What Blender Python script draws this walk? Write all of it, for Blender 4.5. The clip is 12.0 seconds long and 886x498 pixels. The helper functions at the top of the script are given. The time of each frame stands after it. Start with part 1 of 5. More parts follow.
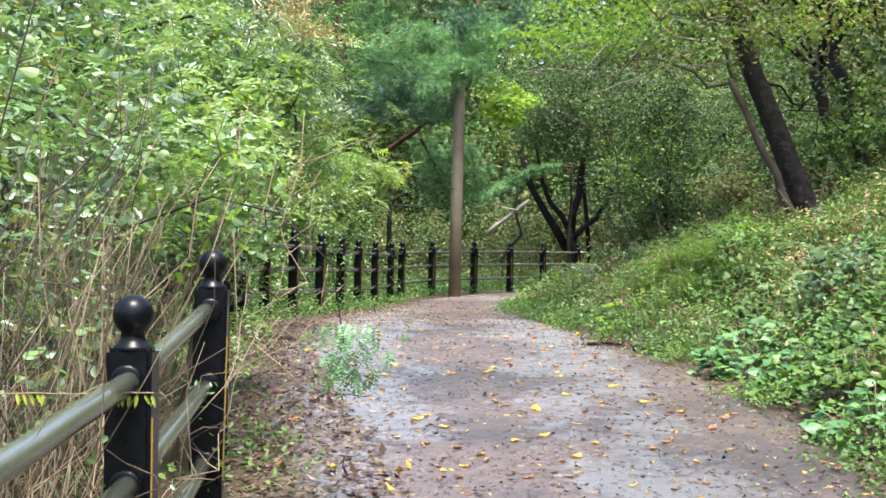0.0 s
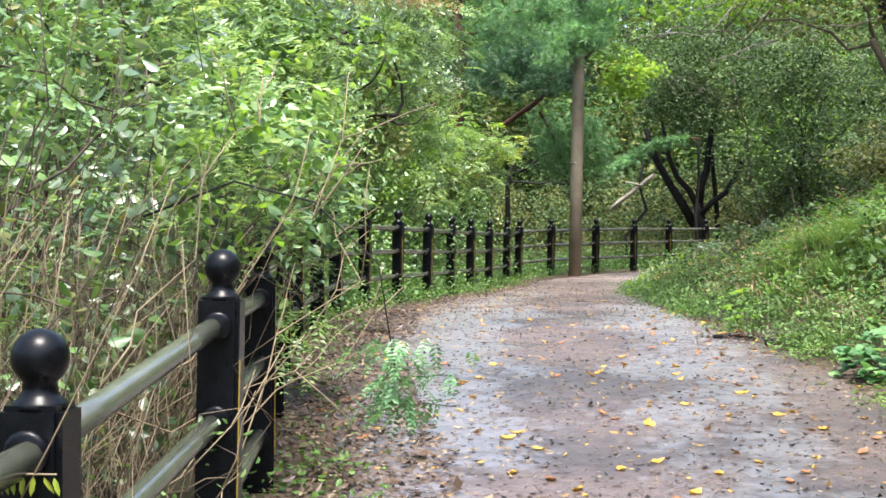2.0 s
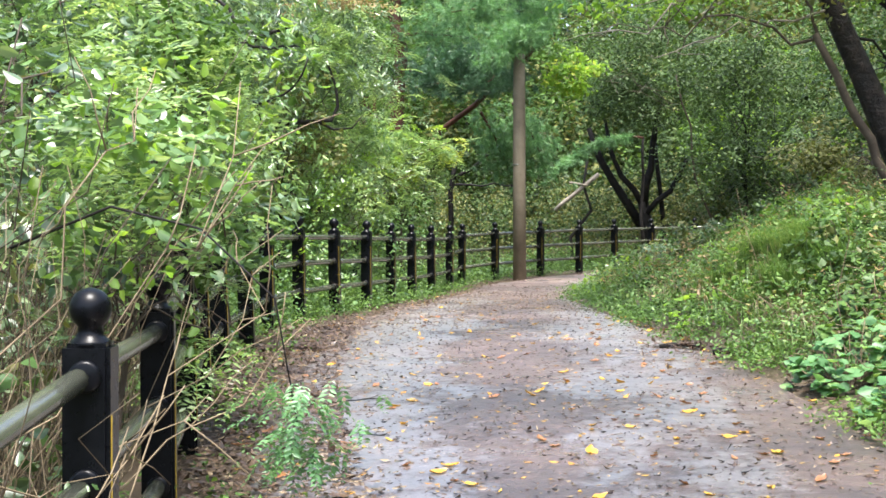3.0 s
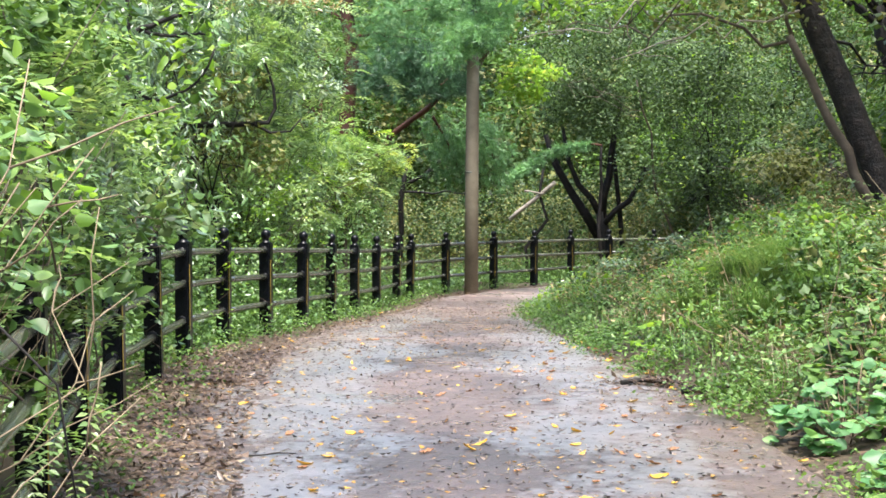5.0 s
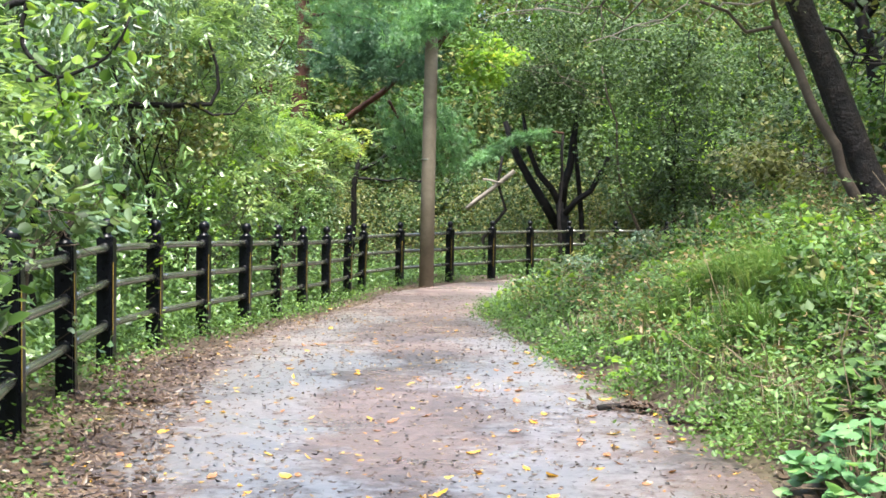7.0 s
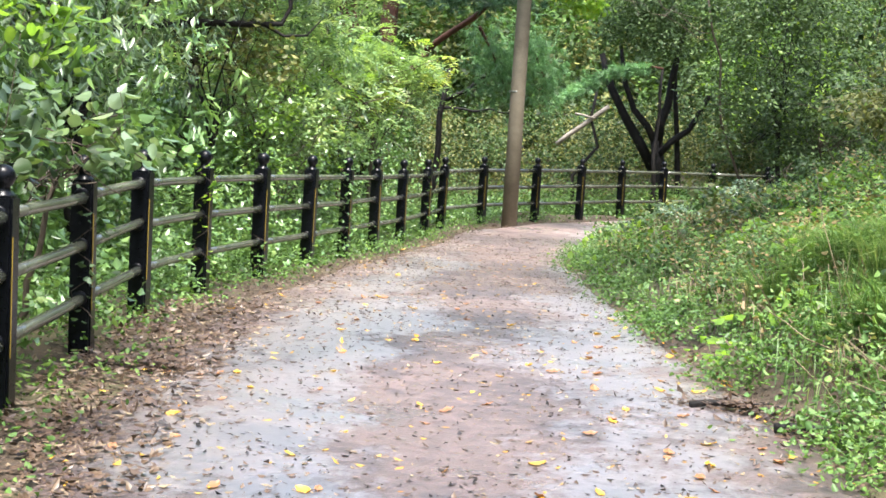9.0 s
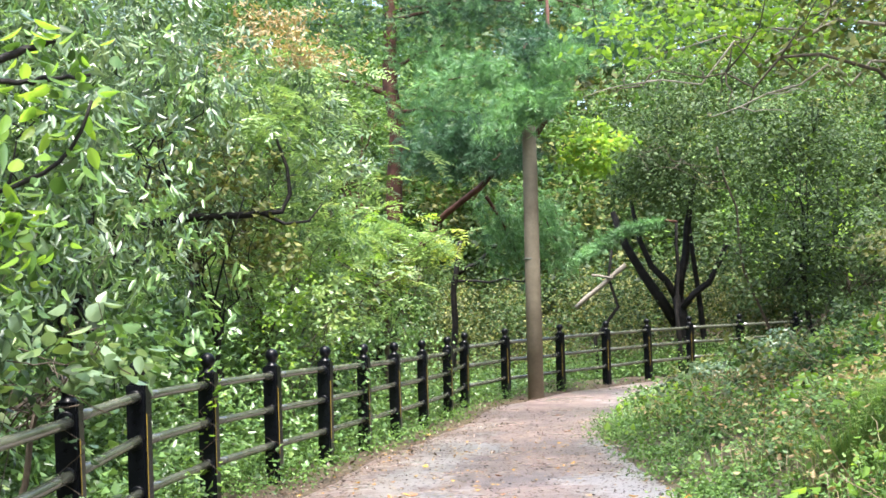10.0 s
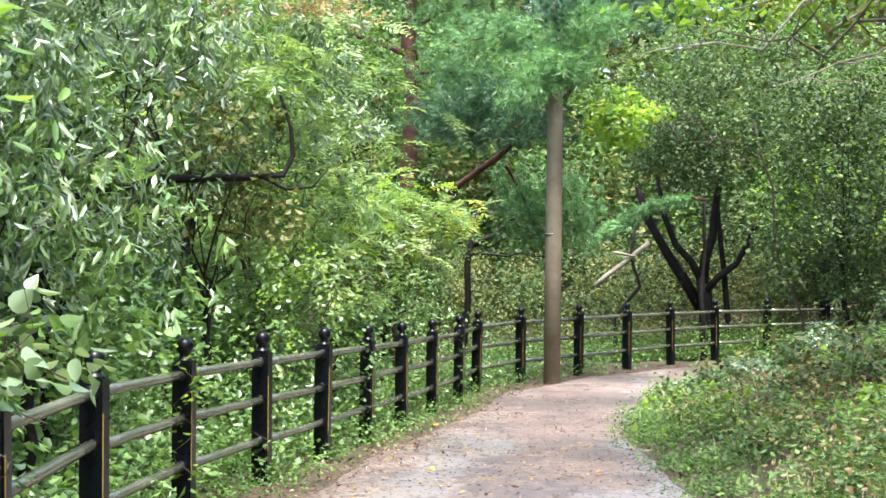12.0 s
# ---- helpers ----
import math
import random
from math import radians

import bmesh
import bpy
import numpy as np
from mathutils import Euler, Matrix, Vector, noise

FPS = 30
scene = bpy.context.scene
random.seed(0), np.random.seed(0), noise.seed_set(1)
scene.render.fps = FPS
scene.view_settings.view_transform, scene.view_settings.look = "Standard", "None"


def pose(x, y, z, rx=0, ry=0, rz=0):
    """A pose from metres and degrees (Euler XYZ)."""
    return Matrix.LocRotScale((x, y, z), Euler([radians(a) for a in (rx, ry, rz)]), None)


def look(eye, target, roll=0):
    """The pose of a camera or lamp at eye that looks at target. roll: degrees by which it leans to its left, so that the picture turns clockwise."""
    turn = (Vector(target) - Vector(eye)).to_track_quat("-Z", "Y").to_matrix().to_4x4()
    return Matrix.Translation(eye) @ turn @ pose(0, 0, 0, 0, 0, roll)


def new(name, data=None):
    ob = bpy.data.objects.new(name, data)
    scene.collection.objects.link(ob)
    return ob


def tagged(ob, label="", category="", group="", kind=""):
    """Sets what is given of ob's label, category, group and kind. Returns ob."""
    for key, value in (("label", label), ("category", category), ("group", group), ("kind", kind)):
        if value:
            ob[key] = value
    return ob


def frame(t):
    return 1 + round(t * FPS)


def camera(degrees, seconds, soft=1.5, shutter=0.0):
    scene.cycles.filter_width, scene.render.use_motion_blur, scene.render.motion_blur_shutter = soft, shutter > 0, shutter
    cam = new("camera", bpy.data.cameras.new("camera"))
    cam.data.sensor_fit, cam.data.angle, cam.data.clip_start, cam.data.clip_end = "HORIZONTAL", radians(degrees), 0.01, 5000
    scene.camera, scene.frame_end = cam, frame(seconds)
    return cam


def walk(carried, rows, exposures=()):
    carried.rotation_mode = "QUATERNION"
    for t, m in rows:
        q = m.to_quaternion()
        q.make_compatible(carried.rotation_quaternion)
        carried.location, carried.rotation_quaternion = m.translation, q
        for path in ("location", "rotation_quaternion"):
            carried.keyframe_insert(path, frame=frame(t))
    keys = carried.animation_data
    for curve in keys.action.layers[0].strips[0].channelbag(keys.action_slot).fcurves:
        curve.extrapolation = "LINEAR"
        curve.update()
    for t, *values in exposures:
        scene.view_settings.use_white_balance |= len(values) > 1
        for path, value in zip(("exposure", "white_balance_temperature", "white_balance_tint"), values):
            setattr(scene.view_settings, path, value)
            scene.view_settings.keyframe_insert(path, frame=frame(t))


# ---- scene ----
# ---------------------------------------------------------------- camera
cam = camera(34.5, 12.0, soft=1.6)
PATH = [
    (0, (0.005, -0.114, 0.914), (-0.076, 1.885, 0.915), 0.9),
    (0.5, (0.016, 0.223, 0.906), (-0.073, 2.221, 0.874), 0.8),
    (1, (0.022, 0.545, 0.921), (-0.067, 2.541, 0.848), 0.6),
    (1.5, (0.105, 0.842, 0.969), (-0.071, 2.833, 0.908), -0.4),
    (2, (0.121, 1.128, 0.984), (-0.138, 3.111, 0.948), 0.4),
    (2.5, (0.145, 1.384, 1.013), (-0.085, 3.37, 0.977), -0.3),
    (4.5, (0.222, 2.729, 1.14), (0.11, 4.725, 1.108), -0.4),
    (5, (0.211, 3.044, 1.139), (0.084, 5.04, 1.111), -0.2),
    (5.5, (0.197, 3.327, 1.167), (0.14, 5.326, 1.158), -0.3),
    (6, (0.23, 3.662, 1.211), (0.126, 5.659, 1.189), -0.0),
    (6.5, (0.169, 3.98, 1.224), (0.002, 5.973, 1.184), -0.9),
    (7, (0.125, 4.267, 1.245), (0.063, 6.266, 1.195), 0.7),
    (9, (0.167, 5.578, 1.376), (-0.016, 7.564, 1.219), 3.2),
    (9.5, (0.098, 5.976, 1.403), (-0.187, 7.956, 1.395), 0.4),
    (10, (0.066, 6.412, 1.424), (-0.144, 8.399, 1.508), -2.0),
    (10.5, (-0.027, 6.825, 1.472), (-0.364, 8.796, 1.526), -0.7),
    (11, (-0.114, 7.192, 1.494), (-0.401, 9.171, 1.521), -0.8),
    (11.5, (-0.099, 7.542, 1.532), (-0.258, 9.535, 1.583), -1.2),
    (12, (-0.126, 7.842, 1.567), (-0.354, 9.829, 1.603), 0.2),
]
walk(cam, [(t, look(eye, target, roll)) for t, eye, target, roll in PATH], [(0, 2.36), (5.5, 2.5), (9, 2.7), (12, 2.75)])

# ---------------------------------------------------------------- light: bright overcast after rain
world = bpy.data.worlds.new("sky")
scene.world = world
world.use_nodes = True
sky = world.node_tree.nodes.new("ShaderNodeTexSky")
sky.sky_type, sky.sun_disc = "NISHITA", False
sky.sun_elevation, sky.sun_rotation = radians(71), radians(163)
sky.air_density, sky.dust_density = 1.0, 3.6
world.node_tree.links.new(sky.outputs[0], world.node_tree.nodes["Background"].inputs[0])
world.node_tree.nodes["Background"].inputs[1].default_value = 0.12
sun = new("sun", bpy.data.lights.new("sun", "SUN"))
sun.data.energy, sun.data.angle, sun.data.color = 2.1, radians(22), (1.0, 0.98, 0.95)
sun.matrix_world = look((4, -8, 40), (0, 5, 0))

rng = np.random.default_rng(7)


# ---------------------------------------------------------------- materials
def material(name):
    m = bpy.data.materials.new(name)
    m.use_nodes = True
    return m, m.node_tree.nodes, m.node_tree.links, m.node_tree.nodes["Principled BSDF"]


def ramp(nodes, stops):
    r = nodes.new("ShaderNodeValToRGB")
    els = r.color_ramp.elements
    while len(els) < len(stops):
        els.new(0.5)
    for e, (p, c) in zip(els, stops):
        e.position, e.color = p, (*c, 1)
    return r


def noise_tex(nodes, links, scale, detail=4, rough=0.6, coord="Object"):
    co = nodes.new("ShaderNodeTexCoord")
    n = nodes.new("ShaderNodeTexNoise")
    n.inputs["Scale"].default_value, n.inputs["Detail"].default_value, n.inputs["Roughness"].default_value = scale, detail, rough
    links.new(co.outputs[coord], n.inputs["Vector"])
    return n


def add_bump(nodes, links, bsdf, height, strength, dist):
    b = nodes.new("ShaderNodeBump")
    b.inputs["Strength"].default_value, b.inputs["Distance"].default_value = strength, dist
    links.new(height, b.inputs["Height"])
    links.new(b.outputs[0], bsdf.inputs["Normal"])


def rough_mat(name, stops, scale, rough=(0.6, 0.9), bump=0.4, dist=0.01, fine=40.0, spec=0.3):
    """A weathered surface: colours over a broad noise, fine grain on top."""
    m, nodes, links, bsdf = material(name)
    bsdf.inputs["Specular IOR Level"].default_value = spec
    a = noise_tex(nodes, links, scale)
    b = noise_tex(nodes, links, fine, 6, 0.7)
    mix = nodes.new("ShaderNodeMath")
    mix.operation = "MULTIPLY_ADD"
    mix.inputs[1].default_value = 0.45
    links.new(b.outputs["Fac"], mix.inputs[0])
    sub = nodes.new("ShaderNodeMath")
    sub.operation = "SUBTRACT"
    sub.inputs[1].default_value = 0.22
    links.new(a.outputs["Fac"], sub.inputs[0])
    links.new(sub.outputs[0], mix.inputs[2])
    r = ramp(nodes, stops)
    links.new(mix.outputs[0], r.inputs[0])
    links.new(r.outputs[0], bsdf.inputs["Base Color"])
    mr = nodes.new("ShaderNodeMapRange")
    mr.inputs["To Min"].default_value, mr.inputs["To Max"].default_value = rough
    links.new(b.outputs["Fac"], mr.inputs[0])
    links.new(mr.outputs[0], bsdf.inputs["Roughness"])
    add_bump(nodes, links, bsdf, mix.outputs[0], bump, dist)
    return m


def leaf_mat(name, cols, rough=0.38, through_light=0.28, spec=0.5):
    """Leaves: each its own tint, glossy when wet, letting some light through."""
    m, nodes, links, bsdf = material(name)
    geo = nodes.new("ShaderNodeNewGeometry")
    n = noise_tex(nodes, links, 1.6, 3)
    mix = nodes.new("ShaderNodeMath")
    mix.operation = "MULTIPLY_ADD"
    mix.inputs[1].default_value = 0.5
    links.new(geo.outputs["Random Per Island"], mix.inputs[0])
    half = nodes.new("ShaderNodeMath")
    half.operation = "MULTIPLY_ADD"
    half.inputs[1].default_value, half.inputs[2].default_value = 1.3, -0.42
    links.new(n.outputs["Fac"], half.inputs[0])
    links.new(half.outputs[0], mix.inputs[2])
    r = ramp(nodes, [(i / (len(cols) - 1), c) for i, c in enumerate(cols)])
    links.new(mix.outputs[0], r.inputs[0])
    links.new(r.outputs[0], bsdf.inputs["Base Color"])
    bsdf.inputs["Roughness"].default_value = rough
    bsdf.inputs["Specular IOR Level"].default_value = spec
    tr = nodes.new("ShaderNodeBsdfTranslucent")
    warm = nodes.new("ShaderNodeMix")
    warm.data_type, warm.blend_type = "RGBA", "MULTIPLY"
    warm.inputs[0].default_value = 1.0
    warm.inputs[7].default_value = (1.5, 1.5, 0.85, 1)
    links.new(r.outputs[0], warm.inputs[6])
    links.new(warm.outputs[2], tr.inputs[0])
    ms = nodes.new("ShaderNodeMixShader")
    ms.inputs[0].default_value = through_light
    links.new(bsdf.outputs[0], ms.inputs[1])
    links.new(tr.outputs[0], ms.inputs[2])
    links.new(ms.outputs[0], nodes["Material Output"].inputs[0])
    return m


def path_mat():
    """Wet reddish paving: grey worn lanes, puddle film, fine grit."""
    m, nodes, links, bsdf = material("wet_red_paving")
    big = noise_tex(nodes, links, 0.55, 5, 0.6)
    mid = noise_tex(nodes, links, 9.0, 5, 0.65)
    grit = noise_tex(nodes, links, 90.0, 4, 0.7)
    r = ramp(nodes, [(0.3, (0.034, 0.029, 0.028)), (0.45, (0.07, 0.053, 0.05)), (0.58, (0.13, 0.09, 0.079)), (0.72, (0.094, 0.077, 0.072))])
    add = nodes.new("ShaderNodeMath")
    add.operation = "MULTIPLY_ADD"
    add.inputs[1].default_value = 0.35
    links.new(mid.outputs["Fac"], add.inputs[0])
    sub = nodes.new("ShaderNodeMath")
    sub.operation = "SUBTRACT"
    sub.inputs[1].default_value = 0.17
    links.new(big.outputs["Fac"], sub.inputs[0])
    links.new(sub.outputs[0], add.inputs[2])
    links.new(add.outputs[0], r.inputs[0])
    gm = nodes.new("ShaderNodeMix")
    gm.data_type, gm.blend_type = "RGBA", "OVERLAY"
    gm.inputs[0].default_value = 0.5
    links.new(r.outputs[0], gm.inputs[6])
    links.new(grit.outputs["Color"], gm.inputs[7])
    hs = nodes.new("ShaderNodeHueSaturation")
    hs.inputs["Saturation"].default_value = 0.9
    links.new(gm.outputs[2], hs.inputs["Color"])
    # the near stretch is darker than the one past it
    along = nodes.new("ShaderNodeSeparateXYZ")
    links.new(big.inputs["Vector"].links[0].from_socket, along.inputs[0])
    wander = nodes.new("ShaderNodeMath")
    wander.operation = "MULTIPLY_ADD"
    wander.inputs[1].default_value = 9.0
    links.new(mid.outputs["Fac"], wander.inputs[0])
    links.new(along.outputs["Y"], wander.inputs[2])
    darkish = nodes.new("ShaderNodeMapRange")
    darkish.inputs["From Min"].default_value, darkish.inputs["From Max"].default_value = 16.0, 25.0
    darkish.inputs["To Min"].default_value, darkish.inputs["To Max"].default_value = 0.8, 1.4
    links.new(wander.outputs[0], darkish.inputs[0])
    links.new(darkish.outputs[0], hs.inputs["Value"])
    links.new(hs.outputs[0], bsdf.inputs["Base Color"])
    wet = noise_tex(nodes, links, 1.1, 6, 0.62)
    wr = nodes.new("ShaderNodeMapRange")
    wr.inputs["From Min"].default_value, wr.inputs["From Max"].default_value = 0.38, 0.62
    wr.inputs["To Min"].default_value, wr.inputs["To Max"].default_value = 0.45, 0.25
    links.new(wet.outputs["Fac"], wr.inputs[0])
    links.new(wr.outputs[0], bsdf.inputs["Roughness"])
    chip = noise_tex(nodes, links, 30.0, 4, 0.6)
    hc = nodes.new("ShaderNodeMath")
    hc.operation = "MULTIPLY_ADD"
    hc.inputs[1].default_value = 0.4
    links.new(chip.outputs["Fac"], hc.inputs[0])
    links.new(mid.outputs["Fac"], hc.inputs[2])
    hsum = nodes.new("ShaderNodeMath")
    hsum.operation = "MULTIPLY_ADD"
    hsum.inputs[1].default_value = 0.16
    links.new(grit.outputs["Fac"], hsum.inputs[0])
    links.new(hc.outputs[0], hsum.inputs[2])
    bsdf.inputs["Specular IOR Level"].default_value = 0.45
    film = noise_tex(nodes, links, 0.55, 9, 0.74)
    mp = nodes.new("ShaderNodeMapping")
    mp.inputs["Scale"].default_value = (1.1, 0.8, 1.0)
    links.new(film.inputs["Vector"].links[0].from_socket, mp.inputs["Vector"])
    links.new(mp.outputs[0], film.inputs["Vector"])
    fr = nodes.new("ShaderNodeMapRange")
    fr.inputs["From Min"].default_value, fr.inputs["From Max"].default_value = 0.55, 0.65
    fr.inputs["To Min"].default_value, fr.inputs["To Max"].default_value = 0.02, 1.0
    # two worn lanes keep the water, the crown between them and the far stretch drain
    axis = nodes.new("ShaderNodeSeparateXYZ")
    links.new(film.inputs["Vector"].links[0].from_node.inputs["Vector"].links[0].from_socket, axis.inputs[0])

    def math_node(op, value, source):
        m_ = nodes.new("ShaderNodeMath")
        m_.operation = op
        m_.inputs[1].default_value = value
        links.new(source, m_.inputs[0])
        return m_.outputs[0]

    veer = nodes.new("ShaderNodeMapRange")
    veer.inputs["From Min"].default_value, veer.inputs["From Max"].default_value = 4.0, 14.0
    veer.inputs["To Min"].default_value, veer.inputs["To Max"].default_value = 0.75, 0.0
    links.new(axis.outputs["Y"], veer.inputs[0])
    shift = nodes.new("ShaderNodeMath")
    shift.operation = "SUBTRACT"
    links.new(axis.outputs["X"], shift.inputs[0])
    links.new(veer.outputs[0], shift.inputs[1])
    from_crown = math_node("ABSOLUTE", 0, math_node("ADD", 0.5, shift.outputs[0]))
    from_lane = math_node("ABSOLUTE", 0, math_node("SUBTRACT", 0.92, from_crown))
    dip = nodes.new("ShaderNodeMapRange")
    dip.inputs["From Min"].default_value, dip.inputs["From Max"].default_value = 0.15, 0.95
    dip.inputs["To Min"].default_value, dip.inputs["To Max"].default_value = 0.04, -0.16
    links.new(from_lane, dip.inputs[0])
    drain = nodes.new("ShaderNodeMapRange")
    drain.inputs["From Min"].default_value, drain.inputs["From Max"].default_value = 16.0, 23.0
    drain.inputs["To Min"].default_value, drain.inputs["To Max"].default_value = 0.0, -0.09
    links.new(axis.outputs["Y"], drain.inputs[0])
    side = nodes.new("ShaderNodeMapRange")
    side.inputs["From Min"].default_value, side.inputs["From Max"].default_value = 0.3, 1.5
    side.inputs["To Min"].default_value, side.inputs["To Max"].default_value = 0.0, -0.07
    links.new(axis.outputs["X"], side.inputs[0])
    drained = nodes.new("ShaderNodeMath")
    drained.operation = "ADD"
    links.new(side.outputs[0], drained.inputs[0])
    links.new(drain.outputs[0], drained.inputs[1])
    low = nodes.new("ShaderNodeMath")
    low.operation = "ADD"
    links.new(dip.outputs[0], low.inputs[0])
    links.new(drained.outputs[0], low.inputs[1])
    broken = nodes.new("ShaderNodeMath")
    broken.operation = "MULTIPLY_ADD"
    broken.inputs[1].default_value = 0.26
    links.new(mid.outputs["Fac"], broken.inputs[0])
    links.new(low.outputs[0], broken.inputs[2])
    pool = nodes.new("ShaderNodeMath")
    pool.operation = "ADD"
    links.new(film.outputs["Fac"], pool.inputs[0])
    links.new(broken.outputs[0], pool.inputs[1])
    links.new(pool.outputs[0], fr.inputs[0])
    links.new(fr.outputs[0], bsdf.inputs["Coat Weight"])
    bsdf.inputs["Coat Roughness"].default_value, bsdf.inputs["Coat IOR"].default_value = 0.4, 3.2
    add_bump(nodes, links, bsdf, hsum.outputs[0], 1.0, 0.012)
    return m


M_PATH = path_mat()
M_SOIL = rough_mat("forest_soil", [(0.25, (0.0228, 0.0182, 0.0117)), (0.5, (0.0553, 0.039, 0.0247)), (0.75, (0.065, 0.065, 0.026))], 0.8, bump=0.8, dist=0.04, fine=25)
M_BLACK = rough_mat("black_painted_post", [(0.2, (0.0015, 0.0018, 0.0025)), (0.6, (0.003, 0.0035, 0.005)), (0.9, (0.01, 0.0105, 0.012))], 5, rough=(0.2, 0.38), bump=0.15, dist=0.003, spec=0.17)
M_RAIL = rough_mat("weathered_rail", [(0.2, (0.042, 0.048, 0.036)), (0.5, (0.066, 0.071, 0.052)), (0.8, (0.125, 0.126, 0.094))], 2.5, rough=(0.12, 0.3), bump=0.1, dist=0.002, spec=1.0, fine=18)
M_STRIPE = rough_mat("yellow_reflector", [(0.2, (0.20, 0.14, 0.02)), (0.8, (0.32, 0.23, 0.04))], 8, rough=(0.3, 0.5), bump=0.05)
M_POLE = rough_mat("grey_brown_pole", [(0.2, (0.07, 0.057, 0.037)), (0.5, (0.125, 0.104, 0.07)), (0.8, (0.185, 0.158, 0.112))], 2.2, bump=0.4, dist=0.006, fine=30)
M_DARKBARK = rough_mat("wet_dark_bark", [(0.2, (0.003, 0.0026, 0.0024)), (0.55, (0.009, 0.0075, 0.0065)), (0.85, (0.028, 0.022, 0.018))], 6, rough=(0.45, 0.9), bump=0.9, dist=0.02, fine=28, spec=0.2)
M_RIDGEBARK = rough_mat("ridged_wet_bark", [(0.25, (0.003, 0.0025, 0.0022)), (0.5, (0.01, 0.0075, 0.0062)), (0.68, (0.034, 0.025, 0.02)), (0.85, (0.085, 0.068, 0.057))], 9, rough=(0.3, 0.8), bump=1.0, dist=0.05, fine=34, spec=0.3)
M_PALEBARK = rough_mat("pale_grey_bark", [(0.2, (0.12, 0.1, 0.08)), (0.55, (0.24, 0.21, 0.17)), (0.85, (0.36, 0.32, 0.27))], 8, bump=0.4, dist=0.006)
M_BARK = rough_mat("brown_bark", [(0.2, (0.03, 0.022, 0.016)), (0.55, (0.07, 0.054, 0.038)), (0.85, (0.14, 0.11, 0.08))], 5, bump=0.8, dist=0.015, fine=30)
M_PINEBARK = rough_mat("red_pine_bark", [(0.2, (0.024, 0.0104, 0.0072)), (0.55, (0.068, 0.0272, 0.016)), (0.85, (0.12, 0.056, 0.036))], 5, bump=0.8, dist=0.02, fine=22)
M_STRAW = rough_mat("dry_straw", [(0.2, (0.085, 0.063, 0.04)), (0.55, (0.185, 0.142, 0.088)), (0.85, (0.29, 0.24, 0.16))], 7, bump=0.2)
M_LITTER = leaf_mat("brown_litter", [(0.018, 0.012, 0.009), (0.047, 0.028, 0.017), (0.092, 0.058, 0.035), (0.15, 0.125, 0.088)], 0.45, 0.05)
M_YELLOW = leaf_mat("yellow_fallen_leaf", [(0.242, 0.092, 0.019), (0.402, 0.22, 0.022), (0.54, 0.374, 0.06)], 0.4, 0.1)
M_BROWNLEAF = leaf_mat("brown_fallen_leaf", [(0.096, 0.041, 0.02), (0.224, 0.099, 0.04), (0.32, 0.18, 0.08)], 0.4, 0.1)
M_DEADGRASS = leaf_mat("dead_grass_blade", [(0.08, 0.058, 0.035), (0.18, 0.135, 0.08), (0.30, 0.24, 0.15)], 0.55, 0.15)
M_VINE = leaf_mat("yellow_vine_leaf", [(0.21, 0.234, 0.024), (0.294, 0.342, 0.036), (0.35, 0.45, 0.072)], 0.4, 0.3)
# leaf tints, end stops spread wider to put shaded gaps and highlights into colour
G_FRESH = leaf_mat("fresh_green_leaf", [(0.022, 0.05, 0.016), (0.078, 0.155, 0.046), (0.17, 0.29, 0.088), (0.32, 0.42, 0.14)], 0.3, spec=0.7)
G_GREY = leaf_mat("grey_green_leaf", [(0.016, 0.034, 0.018), (0.064, 0.114, 0.058), (0.158, 0.228, 0.116), (0.305, 0.365, 0.18)], 0.3, spec=0.8)
G_DEEP = leaf_mat("deep_green_leaf", [(0.012, 0.021, 0.009), (0.034, 0.062, 0.022), (0.075, 0.125, 0.04), (0.135, 0.185, 0.06)], 0.5, spec=0.25)
G_OLIVE = leaf_mat("olive_leaf", [(0.026, 0.034, 0.011), (0.08, 0.095, 0.029), (0.175, 0.185, 0.058), (0.32, 0.285, 0.09)], 0.45, spec=0.3)
G_PINE = leaf_mat("pine_needle", [(0.045, 0.1, 0.042), (0.11, 0.235, 0.092), (0.24, 0.44, 0.18)], 0.45, 0.3)
G_PINEDARK = leaf_mat("dark_pine_needle", [(0.016, 0.042, 0.022), (0.045, 0.11, 0.055), (0.1, 0.205, 0.1)], 0.45, 0.2)
G_WEED = leaf_mat("bank_weed_leaf", [(0.018, 0.038, 0.01), (0.048, 0.1, 0.022), (0.1, 0.185, 0.04), (0.18, 0.265, 0.058)], 0.45, spec=0.28)
G_SUMAC = leaf_mat("sumac_leaf", [(0.04, 0.082, 0.028), (0.125, 0.215, 0.074), (0.25, 0.35, 0.13), (0.42, 0.46, 0.17)], 0.3, 0.4, spec=0.85)
G_GRASS = leaf_mat("long_grass", [(0.036, 0.084, 0.026), (0.076, 0.155, 0.042), (0.145, 0.235, 0.07), (0.25, 0.27, 0.115)], 0.48, spec=0.35)
G_RUSSET = leaf_mat("russet_tip", [(0.16, 0.11, 0.048), (0.272, 0.187, 0.084), (0.304, 0.286, 0.132)], 0.5)
G_LIME = leaf_mat("yellow_green_leaf", [(0.09, 0.19, 0.03), (0.17, 0.29, 0.045), (0.29, 0.38, 0.06)], 0.36, 0.58)


# ---------------------------------------------------------------- mesh helpers
def mesh(name, verts, faces, mats, smooth=False):
    me = bpy.data.meshes.new(name)
    me.from_pydata([tuple(map(float, v)) for v in verts], [], faces)
    for m in mats if isinstance(mats, (list, tuple)) else [mats]:
        me.materials.append(m)
    if smooth:
        me.shade_smooth()
    return me


